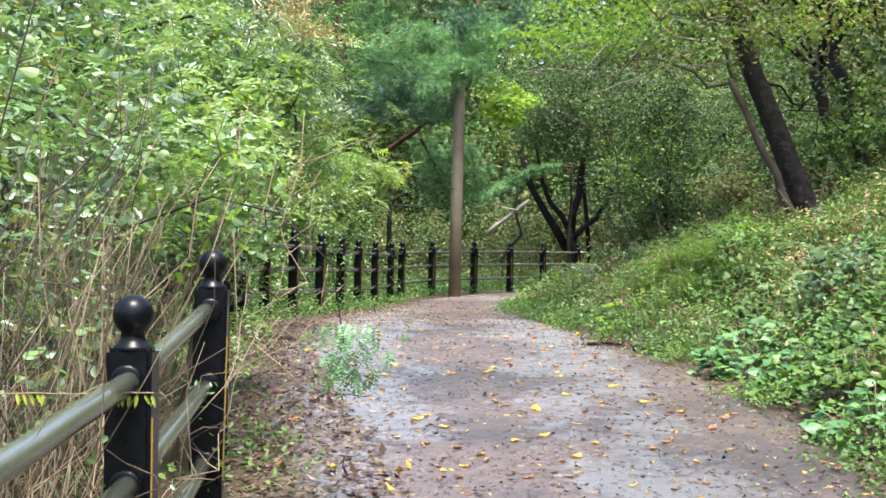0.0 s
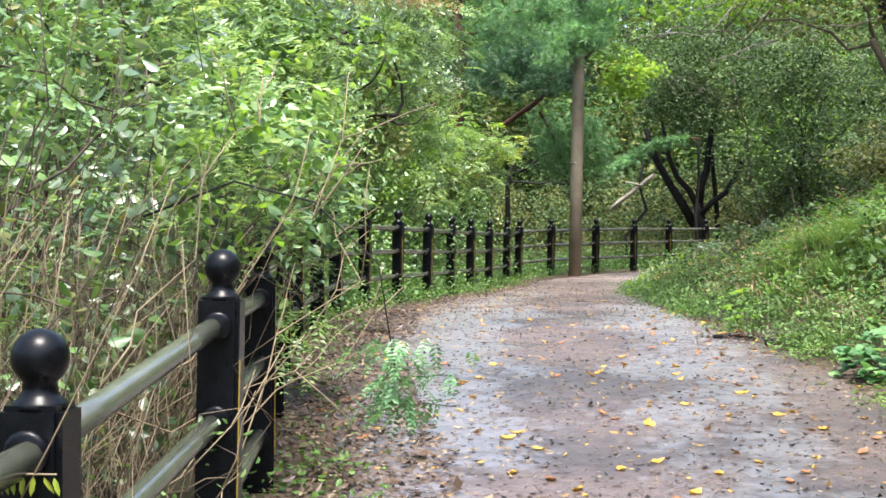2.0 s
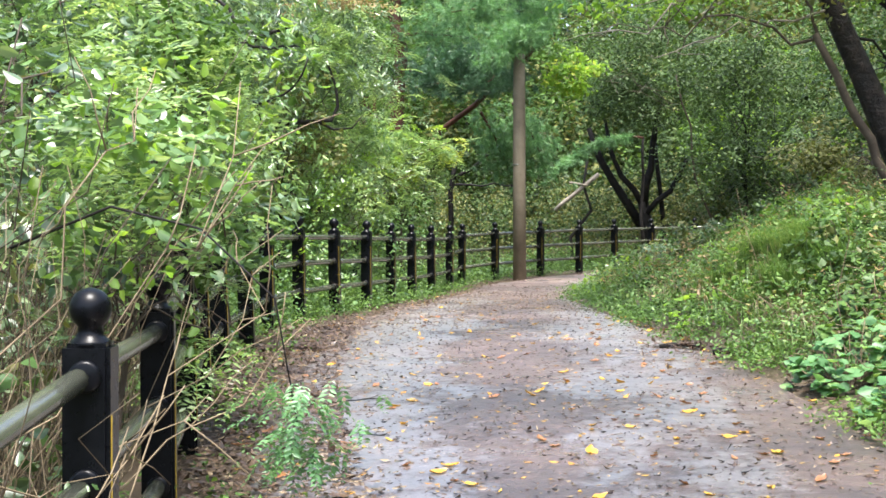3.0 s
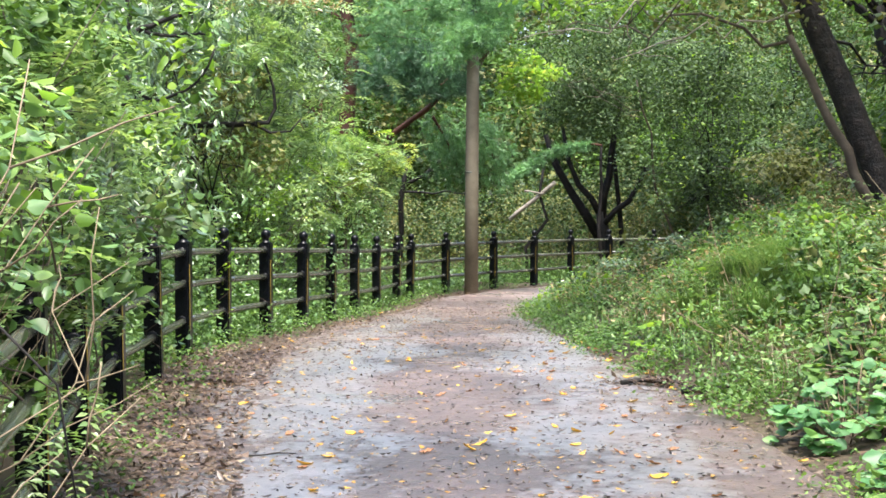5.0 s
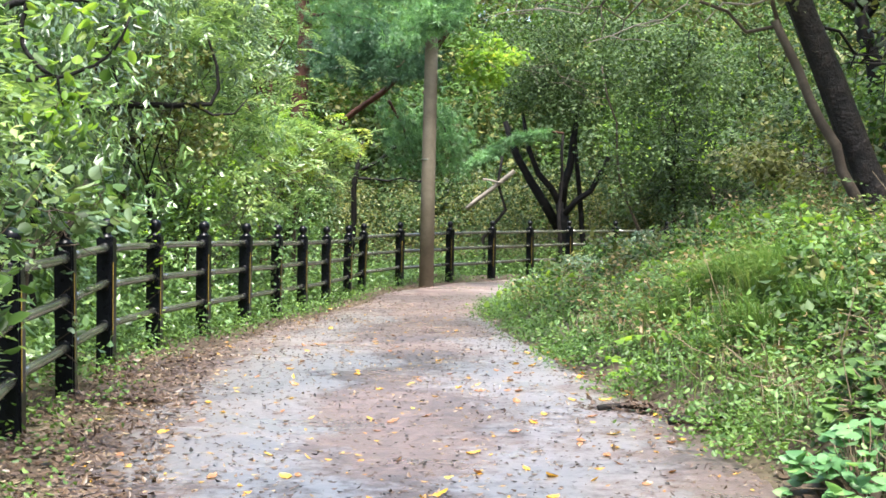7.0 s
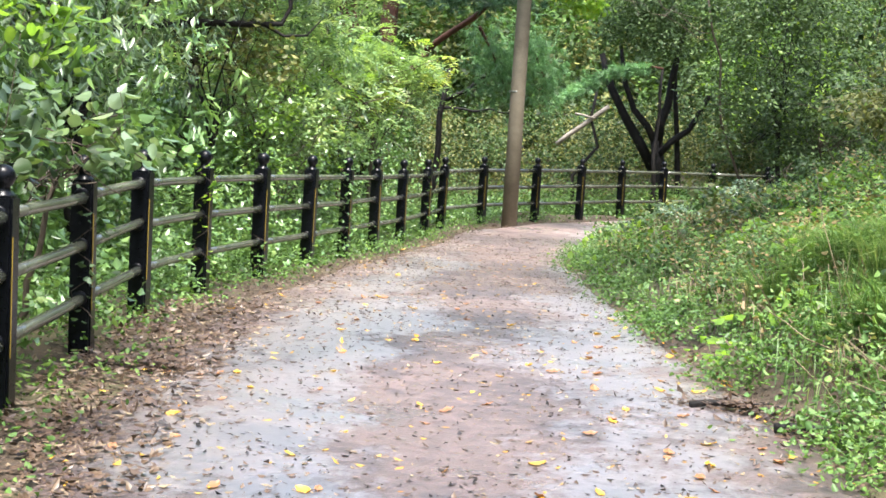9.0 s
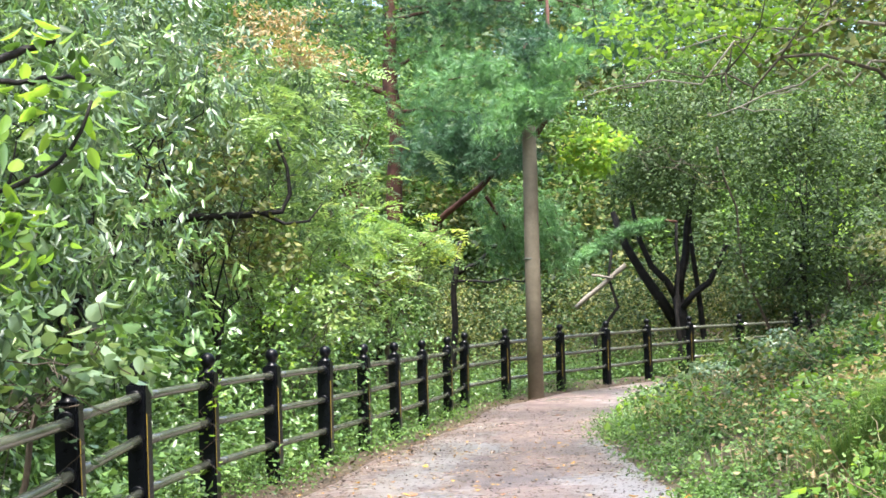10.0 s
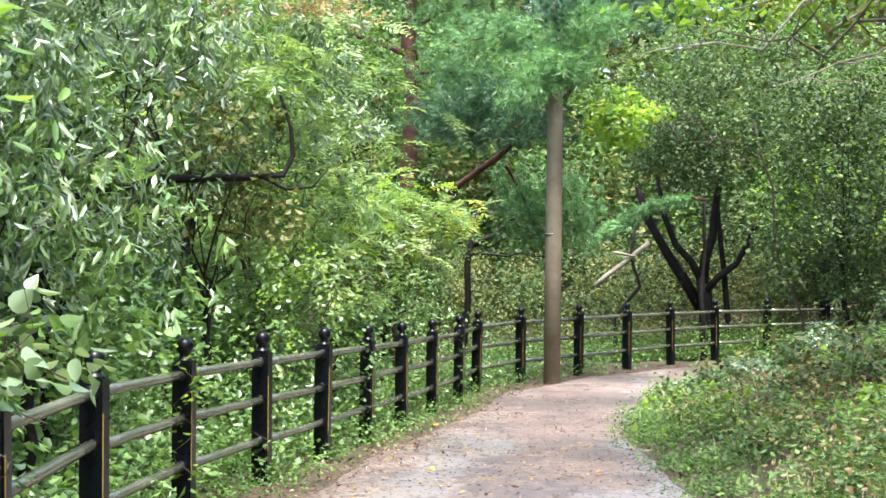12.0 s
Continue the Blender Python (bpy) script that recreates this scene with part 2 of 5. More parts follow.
def tri_mesh(name, verts, tris, mat):
    """A mesh from arrays of points and triangles."""
    verts, tris = np.asarray(verts, np.float32), np.asarray(tris, np.int32)
    me = bpy.data.meshes.new(name)
    me.vertices.add(len(verts))
    me.vertices.foreach_set("co", verts.ravel())
    me.loops.add(tris.size)
    me.loops.foreach_set("vertex_index", tris.ravel())
    me.polygons.add(len(tris))
    me.polygons.foreach_set("loop_start", np.arange(0, tris.size, 3, dtype=np.int32))
    me.polygons.foreach_set("loop_total", np.full(len(tris), 3, np.int32))
    me.materials.append(mat)
    me.update(calc_edges=True)
    me.validate()
    return me


def part(name, me, parent, label=""):
    """One mesh object under a thing or a part, in the parent's own space."""
    ob = new(name, me)
    ob.parent = parent
    return tagged(ob, label)


def thing(name, label, category, group="", at=(0, 0, 0), kind=""):
    ob = new(name)
    ob.location = at
    return tagged(ob, label, category, group, kind)


def unit(v):
    return v / np.maximum(np.linalg.norm(v, axis=-1, keepdims=True), 1e-9)


def tube(points, radii, sides=8, uneven=0.0):
    """Points and faces of a tapered round limb along a line of points."""
    p = np.array(points, float)
    r = np.interp(np.linspace(0, 1, len(p)), np.linspace(0, 1, len(radii)), radii)
    d = unit(np.gradient(p, axis=0))
    ref = np.array([1.0, 0, 0]) if abs(d[0][0]) < 0.8 else np.array([0, 1.0, 0])
    verts, faces = [], []
    for k in range(len(p)):
        a = unit(np.cross(d[k], ref))
        b = np.cross(d[k], a)
        for s in range(sides):
            t = 2 * math.pi * s / sides
            w = r[k] * (1 + uneven * math.sin(3.1 * k + 2.3 * s))
            verts.append(p[k] + w * (math.cos(t) * a + math.sin(t) * b))
    for k in range(len(p) - 1):
        for s in range(sides):
            faces.append((k * sides + s, k * sides + (s + 1) % sides, (k + 1) * sides + (s + 1) % sides, (k + 1) * sides + s))
    faces.append(tuple(reversed(range(sides))))
    faces.append(tuple((len(p) - 1) * sides + s for s in range(sides)))
    return verts, faces


def join(pieces):
    verts, faces = [], []
    for v, f in pieces:
        o = len(verts)
        verts += list(v)
        faces += [tuple(i + o for i in q) for q in f]
    return verts, faces


def bent(a, b, n=8, wob=0.08, sag=0.0, seed=0):
    """A line of points from a to b that wanders a little."""
    g = np.random.default_rng(seed)
    a, b = np.array(a, float), np.array(b, float)
    t = np.linspace(0, 1, n)[:, None]
    L = np.linalg.norm(b - a)
    off = g.normal(0, wob * L / 3, (n, 3)) * np.sin(t * math.pi)
    off[:, 2] -= sag * L * np.sin(t[:, 0] * math.pi)
    return a + (b - a) * t + off


def blades(base, d, side, L, W, fold=0.25):
    """Pointed leaves, each folded along its midrib: base points, directions, side vectors, lengths, widths."""
    n = np.cross(d, side)
    L, W = np.broadcast_to(L, len(base))[:, None], np.broadcast_to(W, len(base))[:, None]
    mid = base + d * L * 0.45 + n * W * fold * -1
    v = np.stack([base, mid + side * W / 2 + n * W * fold * 2, base + d * L, mid - side * W / 2 + n * W * fold * 2], 1).reshape(-1, 3)
    i = np.arange(len(base))[:, None] * 4
    return v, np.concatenate([i + [0, 1, 2], i + [0, 2, 3]], 1).reshape(-1, 3)


def ovals(base, d, side, L, W, fold=0.22):
    """Rounder leaves of four triangles, folded along the midrib."""
    n = np.cross(d, side)
    L, W = np.broadcast_to(L, len(base))[:, None], np.broadcast_to(W, len(base))[:, None]
    lift = n * W * fold
    a, b = base + d * L * 0.26 + lift, base + d * L * 0.68 + lift * 0.8
    v = np.stack([base, a + side * W * 0.46, b + side * W * 0.4, base + d * L - lift * 0.5, b - side * W * 0.4, a - side * W * 0.46], 1).reshape(-1, 3)
    i = np.arange(len(base))[:, None] * 6
    return v, np.concatenate([i + [0, 1, 2], i + [0, 2, 3], i + [0, 3, 4], i + [0, 4, 5]], 1).reshape(-1, 3)


def rounds(base, d, side, L, W, fold=0.14):
    """Broad leaves with a rounded outline and a short point, cupped along the midrib."""
    n = np.cross(d, side)
    L, W = np.broadcast_to(L, len(base))[:, None], np.broadcast_to(W, len(base))[:, None]
    row = [(0.07, 0.26), (0.27, 0.47), (0.52, 0.48), (0.78, 0.28)]
    lift = n * W * fold
    right = [base + d * L * u + side * W * w + lift * (w * 2.2) - n * L * 0.12 * u * u for u, w in row]
    left = [base + d * L * u - side * W * w + lift * (w * 2.0) - n * L * 0.12 * u * u for u, w in reversed(row)]
    v = np.stack([base, *right, base + d * L - n * L * 0.14, *left], 1).reshape(-1, 3)
    i = np.arange(len(base))[:, None] * 10
    return v, np.concatenate([i + [0, k, k + 1] for k in range(1, 9)], 1).reshape(-1, 3)


def pack(parts):
    vs, ts, o = [], [], 0
    for v, t in parts:
        vs.append(v)
        ts.append(t + o)
        o += len(v)
    return np.concatenate(vs), np.concatenate(ts)


def rand_unit(n, up=0.0):
    d = rng.normal(0, 1, (n, 3))
    d[:, 2] += up
    return unit(d)


def plain_leaves(pts, L, W, droop=0.3, out=None, make=blades):
    """Single leaves hung at points, tips drooping, faces turned up and outward from their clump."""
    n = len(pts)
    face = rng.normal(0, 0.42, (n, 3)) + [0, 0, 0.8]
    if out is not None:
        face = face + out * 0.7
    face = unit(face)
    d = rng.normal(0, 1, (n, 3)) - [0, 0, droop * 1.6]
    d = unit(d - face * (d * face).sum(1, keepdims=True) * 0.85)
    side = unit(np.cross(d, face))
    s = rng.uniform(0.6, 1.25, n)
    return make(pts, d, side, L * s, W * s * rng.uniform(0.8, 1.2, n))


def sprays(base, d, L, pairs, leaf, width, droop=0.35):
    """Feathered leaves: pairs of leaflets along a drooping stalk."""
    n = len(base)
    side = unit(np.cross(d, np.array([0, 0, 1.0]) + rng.normal(0, 0.25, (n, 3))))
    u = np.linspace(0.15, 1, pairs)
    out = []
    for sgn in (-1, 1):
        p = base[:, None] + d[:, None] * (L[:, None] * u)[..., None]
        p[..., 2] -= droop * L[:, None] * u**2
        dd = unit(side[:, None] * sgn + d[:, None] * 0.55 + rng.normal(0, 0.16, (n, pairs, 3)) - [0, 0, 0.15])
        dd, p = dd.reshape(-1, 3), p.reshape(-1, 3)
        nrm = unit(np.cross(np.repeat(d, pairs, 0), np.repeat(side, pairs, 0)) + rng.normal(0, 0.2, (n * pairs, 3)))
        sd = unit(np.cross(dd, nrm))
        ls = leaf * rng.uniform(0.8, 1.15, len(p)) * np.tile(np.sin(0.6 + 2.1 * (u - 0.15) / 0.85), n)
        out.append(blades(p, dd, sd, ls, width * ls / leaf))
    return pack(out)


def whorls(pts, L, W, count, out=None):
    """Shoot tips, each with long narrow leaves hanging round it."""
    n = len(pts)
    shoot = rng.normal(0, 0.6, (n, 3)) + [0, 0, -0.2] + (0 if out is None else out * 0.7)
    d = unit(np.repeat(unit(shoot), count, 0) * 0.75 + rng.normal(0, 0.5, (n * count, 3)) - [0, 0, 0.6])
    face = rng.normal(0, 0.5, (n * count, 3)) + [0, 0, 0.7] + (0 if out is None else np.repeat(out, count, 0) * 0.6)
    side = unit(np.cross(d, face))
    s = rng.uniform(0.6, 1.2, n * count)
    base = np.repeat(pts, count, 0) + rng.normal(0, 0.03, (n * count, 3))
    return ovals(base, d, side, L * s, W * s, 0.15)


def needles(base, d, count, L, W):
    """Tufts of long needles: thin single triangles fanned about a shoot."""
    n = len(base)
    dd = unit(np.repeat(d, count, 0) * 0.9 + rng.normal(0, 0.55, (n * count, 3)) - [0, 0, 0.12])
    b = np.repeat(base, count, 0)
    s = unit(np.cross(dd, rng.normal(0, 1, dd.shape)))
    ln = L * rng.uniform(0.7, 1.2, len(b))[:, None]
    v = np.stack([b - s * W / 2, b + s * W / 2, b + dd * ln], 1).reshape(-1, 3)
    return v, np.arange(len(v)).reshape(-1, 3)


def grass(base, L, W, lean):
    """Arching blades, three joined triangles each."""
    n = len(base)
    a = rng.uniform(0, 2 * math.pi, n)
    out = np.stack([np.cos(a), np.sin(a), 0 * a], 1) + lean
    side = unit(np.stack([-out[:, 1], out[:, 0], 0 * a], 1))
    L = (L * rng.uniform(0.6, 1.2, n))[:, None]
    up = np.array([0, 0, 1.0])
    m = base + up * L * 0.55 + out * L * 0.18
    t = base + up * L * rng.uniform(0.45, 0.85, (n, 1)) + out * L * 0.6
    v = np.stack([base - side * W / 2, base + side * W / 2, m - side * W / 2, m + side * W / 2, t], 1).reshape(-1, 3)
    i = np.arange(n)[:, None] * 5
    return v, np.concatenate([i + [0, 1, 3], i + [0, 3, 2], i + [2, 3, 4]], 1).reshape(-1, 3)


def blob_points(n, centre, radii, clumps, spread=0.28, shell=0.75):
    """Points gathered in clumps over an ellipsoid, so that the outline is uneven and gaps remain."""
    c = rand_unit(clumps) * rng.uniform(shell * 0.55, 1.0, (clumps, 1))
    size = rng.uniform(0.6, 1.35, clumps)
    k = rng.choice(clumps, n, p=size**2 / (size**2).sum())
    off = rand_unit(n) * rng.uniform(0.25, 1, (n, 1)) ** 0.5
    p = c[k] + off * (spread * size[k])[:, None] * [1, 1, 0.75]
    return p * radii + centre, c * radii + centre, off


# ---------------------------------------------------------------- the lie of the land
LEFT = np.array([(-0.6, -8), (-0.6, 0), (-0.72, 3), (-1.0, 6), (-1.62, 9), (-2.05, 12), (-2.25, 15), (-2.3, 18.7), (-2.0, 22.3), (-1.75, 25.5), (-1.45, 28), (-0.6, 30.0), (0.6, 31.9), (1.9, 33.6), (4, 35.4), (8, 37.5), (14, 39)])
RIGHT = np.array([(2.3, -8), (2.1, 0), (1.95, 4), (1.8, 7.5), (1.55, 11), (1.2, 13.2), (0.85, 15.5), (0.5, 19), (0.15, 22), (0.2, 24), (0.45, 26.2), (1.0, 28.0), (1.8, 29.4), (3.0, 30.7), (5, 32.3), (8.5, 34.4), (14, 36.2)])
FENCE = np.array([(-0.9, 2.05), (-0.98, 3.7), (-1.11, 5.3), (-1.40, 6.9), (-1.76, 8.55), (-2.12, 10.2), (-2.40, 11.79), (-2.58, 13.38), (-2.75, 14.97), (-2.76, 16.57), (-2.65, 18.16), (-2.52, 19.76), (-2.41, 21.36), (-2.30, 22.95), (-2.17, 24.55), (-2.02, 26.14), (-1.94, 27.74), (-1.41, 29.25), (-0.57, 30.61), (0.21, 32.01), (1.0, 33.4), (1.87, 34.74), (2.95, 35.9), (4.2, 36.9), (5.6, 37.7), (7.1, 38.3), (8.7, 38.7)])
RISE_Y = [-10, -3, 0, 3.7, 6.6, 9, 12, 15, 18, 22, 25, 28, 31, 36, 50]
RISE_Z = [-0.9, -0.62, -0.5, -0.33, -0.14, -0.03, 0.02, 0.06, 0.02, -0.05, -0.1, -0.06, -0.02, 0.0, 0.0]


def rise(y):
    """Height of the walkway along its length, eased between its stations."""
    return sum(np.interp(np.asarray(y, float) + o, RISE_Y, RISE_Z) for o in (-1.2, -0.6, 0, 0.6, 1.2)) / 5


def edge(line, y):
    return np.interp(y, line[:, 1], line[:, 0])


def height(x, y):
    x, y = np.asarray(x, float), np.asarray(y, float)
    z = rise(y)
    bend = np.interp(y, [14, 20, 23, 26, 31, 36, 40], [1.0, 0.85, 0.6, 0.22, 0.18, 0.3, 0.35])
    dr = np.maximum(x - edge(RIGHT, y) - 0.05, 0) * bend
    z = z + np.interp(dr, [0, 0.25, 1.0, 2.0, 3.5, 6, 10, 25, 60], [0, 0.1, 0.5, 0.95, 1.5, 3.4, 7.0, 16, 30])
    lim = edge(FENCE, y)
    dl = np.maximum(lim - x - 0.15, 0) * np.interp(y, [28, 33, 40], [1, 0.6, 0.5])
    z = z - np.interp(dl, [0, 1, 4, 10, 40], [0, 0.1, 0.55, 1.1, 1.1])
    r = np.hypot(x + 2, y - 14)
    away = np.maximum((lim - x > 0) * 1.0, np.clip((y - 37) / 5, 0, 1))
    z = z + away * np.interp(r, [24, 34, 55, 90, 400], [0, 1.5, 9.5, 15, 30])
    lump = 0.08 * np.sin(1.7 * x + 0.6 * y) * np.sin(1.3 * y - 0.8 * x) + 0.045 * np.sin(4.1 * x - 2.2 * y) + 0.05 * np.sin(2.3 * y + 1.1 * np.sin(3.1 * x)) * np.sin(2.9 * x + 0.7)
    return z + lump * np.clip(np.maximum(dr, dl) * 1.5, 0, 1)


def spaced(*spans):
    return np.unique(np.concatenate([np.arange(a, b, s) for a, b, s in spans]).round(3))


gx = spaced((-400, -60, 40), (-60, -12, 3), (-12, -4, 0.6), (-4, 8, 0.2), (8, 20, 1.0), (20, 60, 4), (60, 401, 40))
gy = spaced((-400, -40, 40), (-40, -8, 4), (-8, 40, 0.25), (40, 70, 2), (70, 401, 40))
XX, YY = np.meshgrid(gx, gy)
nx = len(gx)
gv = np.stack([XX, YY, height(XX, YY)], -1).reshape(-1, 3)
ia = (np.arange(len(gy) - 1)[:, None] * nx + np.arange(nx - 1)).reshape(-1, 1)
ground = new("ground", tri_mesh("ground", gv, np.concatenate([ia + [0, 1, nx + 1], ia + [0, nx + 1, nx]], 1).reshape(-1, 3), M_SOIL))
ground.data.shade_smooth()
tagged(ground, "damp brown forest soil with rising bank", "ground", kind="structure")

s_old = np.linspace(0, 1, len(LEFT))
s_new = np.linspace(0, 1, 200)
lx = np.stack([np.interp(s_new, s_old, LEFT[:, i]) for i in (0, 1)], 1)
rx_ = np.stack([np.interp(s_new, s_old, RIGHT[:, i]) for i in (0, 1)], 1)
pv, pf, cols = [], [], 13
for i in range(200):
    for j in range(cols):
        u = j / (cols - 1)
        x, y = lx[i] * (1 - u) + rx_[i] * u
        w = (0.05 * math.sin(1.1 * y + 5 * u) + 0.02 * math.sin(6.3 * y)) * (abs(u - 0.5) * 2) ** 4
        zz = float(rise(y)) + 0.02 + 0.012 * math.sin(1.9 * x + 0.7 * y) * math.sin(0.9 * y) - (0.03 if j in (0, cols - 1) else 0)
        pv.append((x + w, y, zz))
for i in range(199):
    for j in range(cols - 1):
        a = i * cols + j
        pf.append((a, a + 1, a + cols + 1, a + cols))
path = new("pavement", mesh("pavement", pv, pf, M_PATH, True))
tagged(path, "wet reddish-brown paved footpath with puddle film", "footpath", kind="structure")


# ---------------------------------------------------------------- fence
def lathe(profile, sides=16):
    verts, faces = [], []
    for r, z in profile:
        verts += [(r * math.cos(2 * math.pi * s / sides), r * math.sin(2 * math.pi * s / sides), z) for s in range(sides)]
    for k in range(len(profile) - 1):
        for s in range(sides):
            faces.append((k * sides + s, k * sides + (s + 1) % sides, (k + 1) * sides + (s + 1) % sides, (k + 1) * sides + s))
    faces.append(tuple(reversed(range(sides))))
    faces.append(tuple((len(profile) - 1) * sides + s for s in range(sides)))
    return verts, faces


def box_mesh(name, sx, sy, z0, z1, mat, bevel=0.008):
    bm = bmesh.new()
    bmesh.ops.create_cube(bm, size=1)
    bmesh.ops.scale(bm, vec=(sx, sy, z1 - z0), verts=bm.verts)
    bmesh.ops.translate(bm, vec=(0, 0, (z0 + z1) / 2), verts=bm.verts)
    bmesh.ops.bevel(bm, geom=bm.edges, offset=bevel, segments=2, affect="EDGES")
    me = bpy.data.meshes.new(name)
    bm.to_mesh(me)
    bm.free()
    me.materials.append(mat)
    return me


fence = thing("fence", "black post-and-rail fence with ball finials and weathered rails", "fence")
ME_POST = box_mesh("post", 0.125, 0.125, -0.25, 0.985, M_BLACK, 0.012)
cap = [(0.056, 0.975), (0.052, 0.988), (0.04, 0.998), (0.034, 1.01)]
cap += [(0.056 * math.cos(a), 1.072 + 0.056 * math.sin(a)) for a in np.linspace(-0.95, 1.45, 9)]
ME_CAP = mesh("ball_cap", *lathe(cap, 18), M_BLACK, True)
ME_STRIPE = box_mesh("reflector", 0.004, 0.008, 0.25, 0.80, M_STRIPE, 0.0015)
ring = [(0.034, -0.012), (0.043, -0.008), (0.043, 0.008), (0.034, 0.012)]
ME_RING = mesh("rail_socket", *lathe(ring, 14), M_BLACK, True)
RAIL_Z = (0.90, 0.62, 0.32)
FZ = [float(rise(y)) - s for (x, y), s in zip(FENCE, [0.02, 0.025, 0.0, 0.1, 0.08, 0.03] + [0] * 40)]
heads = [math.atan2(*(FENCE[min(i + 1, len(FENCE) - 1)] - FENCE[max(i - 1, 0)])) for i in range(len(FENCE))]
for i, (x, y) in enumerate(FENCE):
    p = part("post", ME_POST, fence)
    p.location = (x, y, FZ[i])
    p.rotation_euler = (rng.normal(0, 0.012), rng.normal(0, 0.012), -heads[i] + rng.normal(0, 0.03))
    part("ball_cap", ME_CAP, p, "glossy black ball finial")
    st = part("reflector", ME_STRIPE, p, "yellow reflective strip")
    st.location = (0.0645, -0.046, 0)
    for rz in RAIL_Z:
        for sgn in (-1, 1):
            rg = part("rail_socket", ME_RING, p)
            rg.location, rg.rotation_euler = (0, 0.068 * sgn, rz), (math.pi / 2, 0, 0)
for i in range(len(FENCE) - 1):
    a, b = (np.array((*FENCE[k], FZ[k])) for k in (i, i + 1))
    d = unit(b - a)
    for rz in RAIL_Z:
        pts = bent(a + d * 0.055 + [0, 0, rz], b - d * 0.055 + [0, 0, rz + rng.normal(0, 0.008)], 6, 0.003, seed=i)
        part("rail", mesh("rail", *tube(pts, (0.031, 0.031), 10), M_RAIL, True), fence)

# ---------------------------------------------------------------- utility pole
PX, PY = -0.93, 29.0
pole = thing("utility_pole", "tall grey-brown weathered utility pole at the path edge", "utility pole", at=(PX, PY, float(rise(PY))))
part("shaft", mesh("shaft", *tube([(0, 0, -0.3), (0.02, 0, 2), (0.04, 0, 3.6), (0.045, 0, 4.2), (0.047, 0, 4.33)], (0.128, 0.106), 18), M_POLE, True), pole)
part("steel_band", mesh("steel_band", *lathe([(0.115, 2.2), (0.1235, 2.205), (0.1235, 2.225), (0.115, 2.23)], 18), M_RAIL, True), pole, "thin pale steel band")


# ---------------------------------------------------------------- trees and shrubs
def foliage(style, mat, pts, name="crown", out=None):
    """Leaves at points: ("leaf", "oval" or "round", length, width, droop), ("whorl", length, width, count) or ("feather", length, pairs, leaflet, width)."""
    if style[0] == "whorl":
        v, t = whorls(pts, *style[1:4], out)
    elif style[0] != "feather":
        v, t = plain_leaves(pts, *style[1:4], out, {"oval": ovals, "round": rounds, "leaf": blades}[style[0]])
    else:
        d = rng.normal(0, 1, (len(pts), 3)) * [1, 1, 0.35]
        v, t = sprays(pts, unit(d), style[1] * rng.uniform(0.7, 1.2, len(pts)), *style[2:])
    return tri_mesh(name, v, t, mat)


def tree(name, label, category, base, fork, trunk_r, centre, radii, crowns, bark, limbs=7, seed=1, clumps=40, sides=9, group=""):
    """A tapered trunk, limbs that reach into the crown, and a crown of clumped leaves. crowns: rows of (points, style, material)."""
    g = np.random.default_rng(seed)
    base = np.array(base, float)
    top = thing(name, label, category, group, at=base)
    fork, centre = np.array(fork) - base, np.array(centre) - base
    part("trunk", mesh("trunk", *tube(bent((0, 0, -0.3), fork, 9, 0.05, seed=seed), (trunk_r * 1.25, trunk_r, trunk_r * 0.8), sides, 0.07), bark, True), top)
    first = True
    for n, style, mat in crowns:
        pts, mids, off = blob_points(n, centre, np.array(radii), clumps)
        if first:
            for k in range(limbs):
                end = mids[g.integers(0, len(mids))]
                line = bent(fork * g.uniform(0.75, 1.0), end, 8, 0.16, seed=seed * 31 + k)
                twig = [tube(line, (trunk_r * 0.34, trunk_r * 0.1), 6)]
                for q in range(3):
                    o = line[g.integers(3, 7)]
                    twig.append(tube(bent(o, o + g.normal(0, 0.3, 3) * radii, 5, 0.15, seed=seed + q + k * 7), (trunk_r * 0.16, 0.004), 4))
                part("limb", mesh("limb", *join(twig), bark, True), top)
        first = False
        part("crown", foliage(style, mat, pts, "crown", off), top)
    return top


def on(x, y):
    return (x, y, float(height(x, y)))


NARROW = ("leaf", 0.095, 0.029, 0.75)
BROAD = ("leaf", 0.085, 0.055, 0.35)
TINY = ("oval", 0.05, 0.03, 0.25)
BIG = ("oval", 0.11, 0.08, 0.3)
FEATHER = ("feather", 0.26, 7, 0.055, 0.022)
FERNY = ("feather", 0.42, 8, 0.10, 0.034)
HANGING = ("whorl", 0.115, 0.03, 8)
COMPOUND = ("feather", 0.5, 9, 0.125, 0.036)
FAR = ("leaf", 0.15, 0.10, 0.3)

tree("roadside_shrub", "dense light-green feather-leaved shrub behind the fence", "shrub", on(-2.3, 5.6), (-2.2, 5.7, 0.5), 0.03, (-2.2, 5.9, 0.95), (0.75, 1.7, 1.35), [(420, FEATHER, G_FRESH), (1900, ("round", 0.062, 0.04, 0.35), G_GREY), (900, TINY, G_OLIVE), (500, ("round", 0.066, 0.044, 0.35), G_FRESH)], M_BARK, 9, 3, 30)
tree("roadside_shrub", "tall tangled shrub with small light leaves", "shrub", on(-3.2, 8.6), (-3.1, 8.7, 0.9), 0.04, (-3.0, 8.7, 1.7), (1.0, 1.9, 1.75), [(800, FEATHER, G_FRESH), (3200, ("round", 0.066, 0.042, 0.35), G_GREY), (1000, ("round", 0.066, 0.042, 0.35), G_FRESH), (1200, TINY, G_OLIVE)], M_BARK, 10, 4, 40)
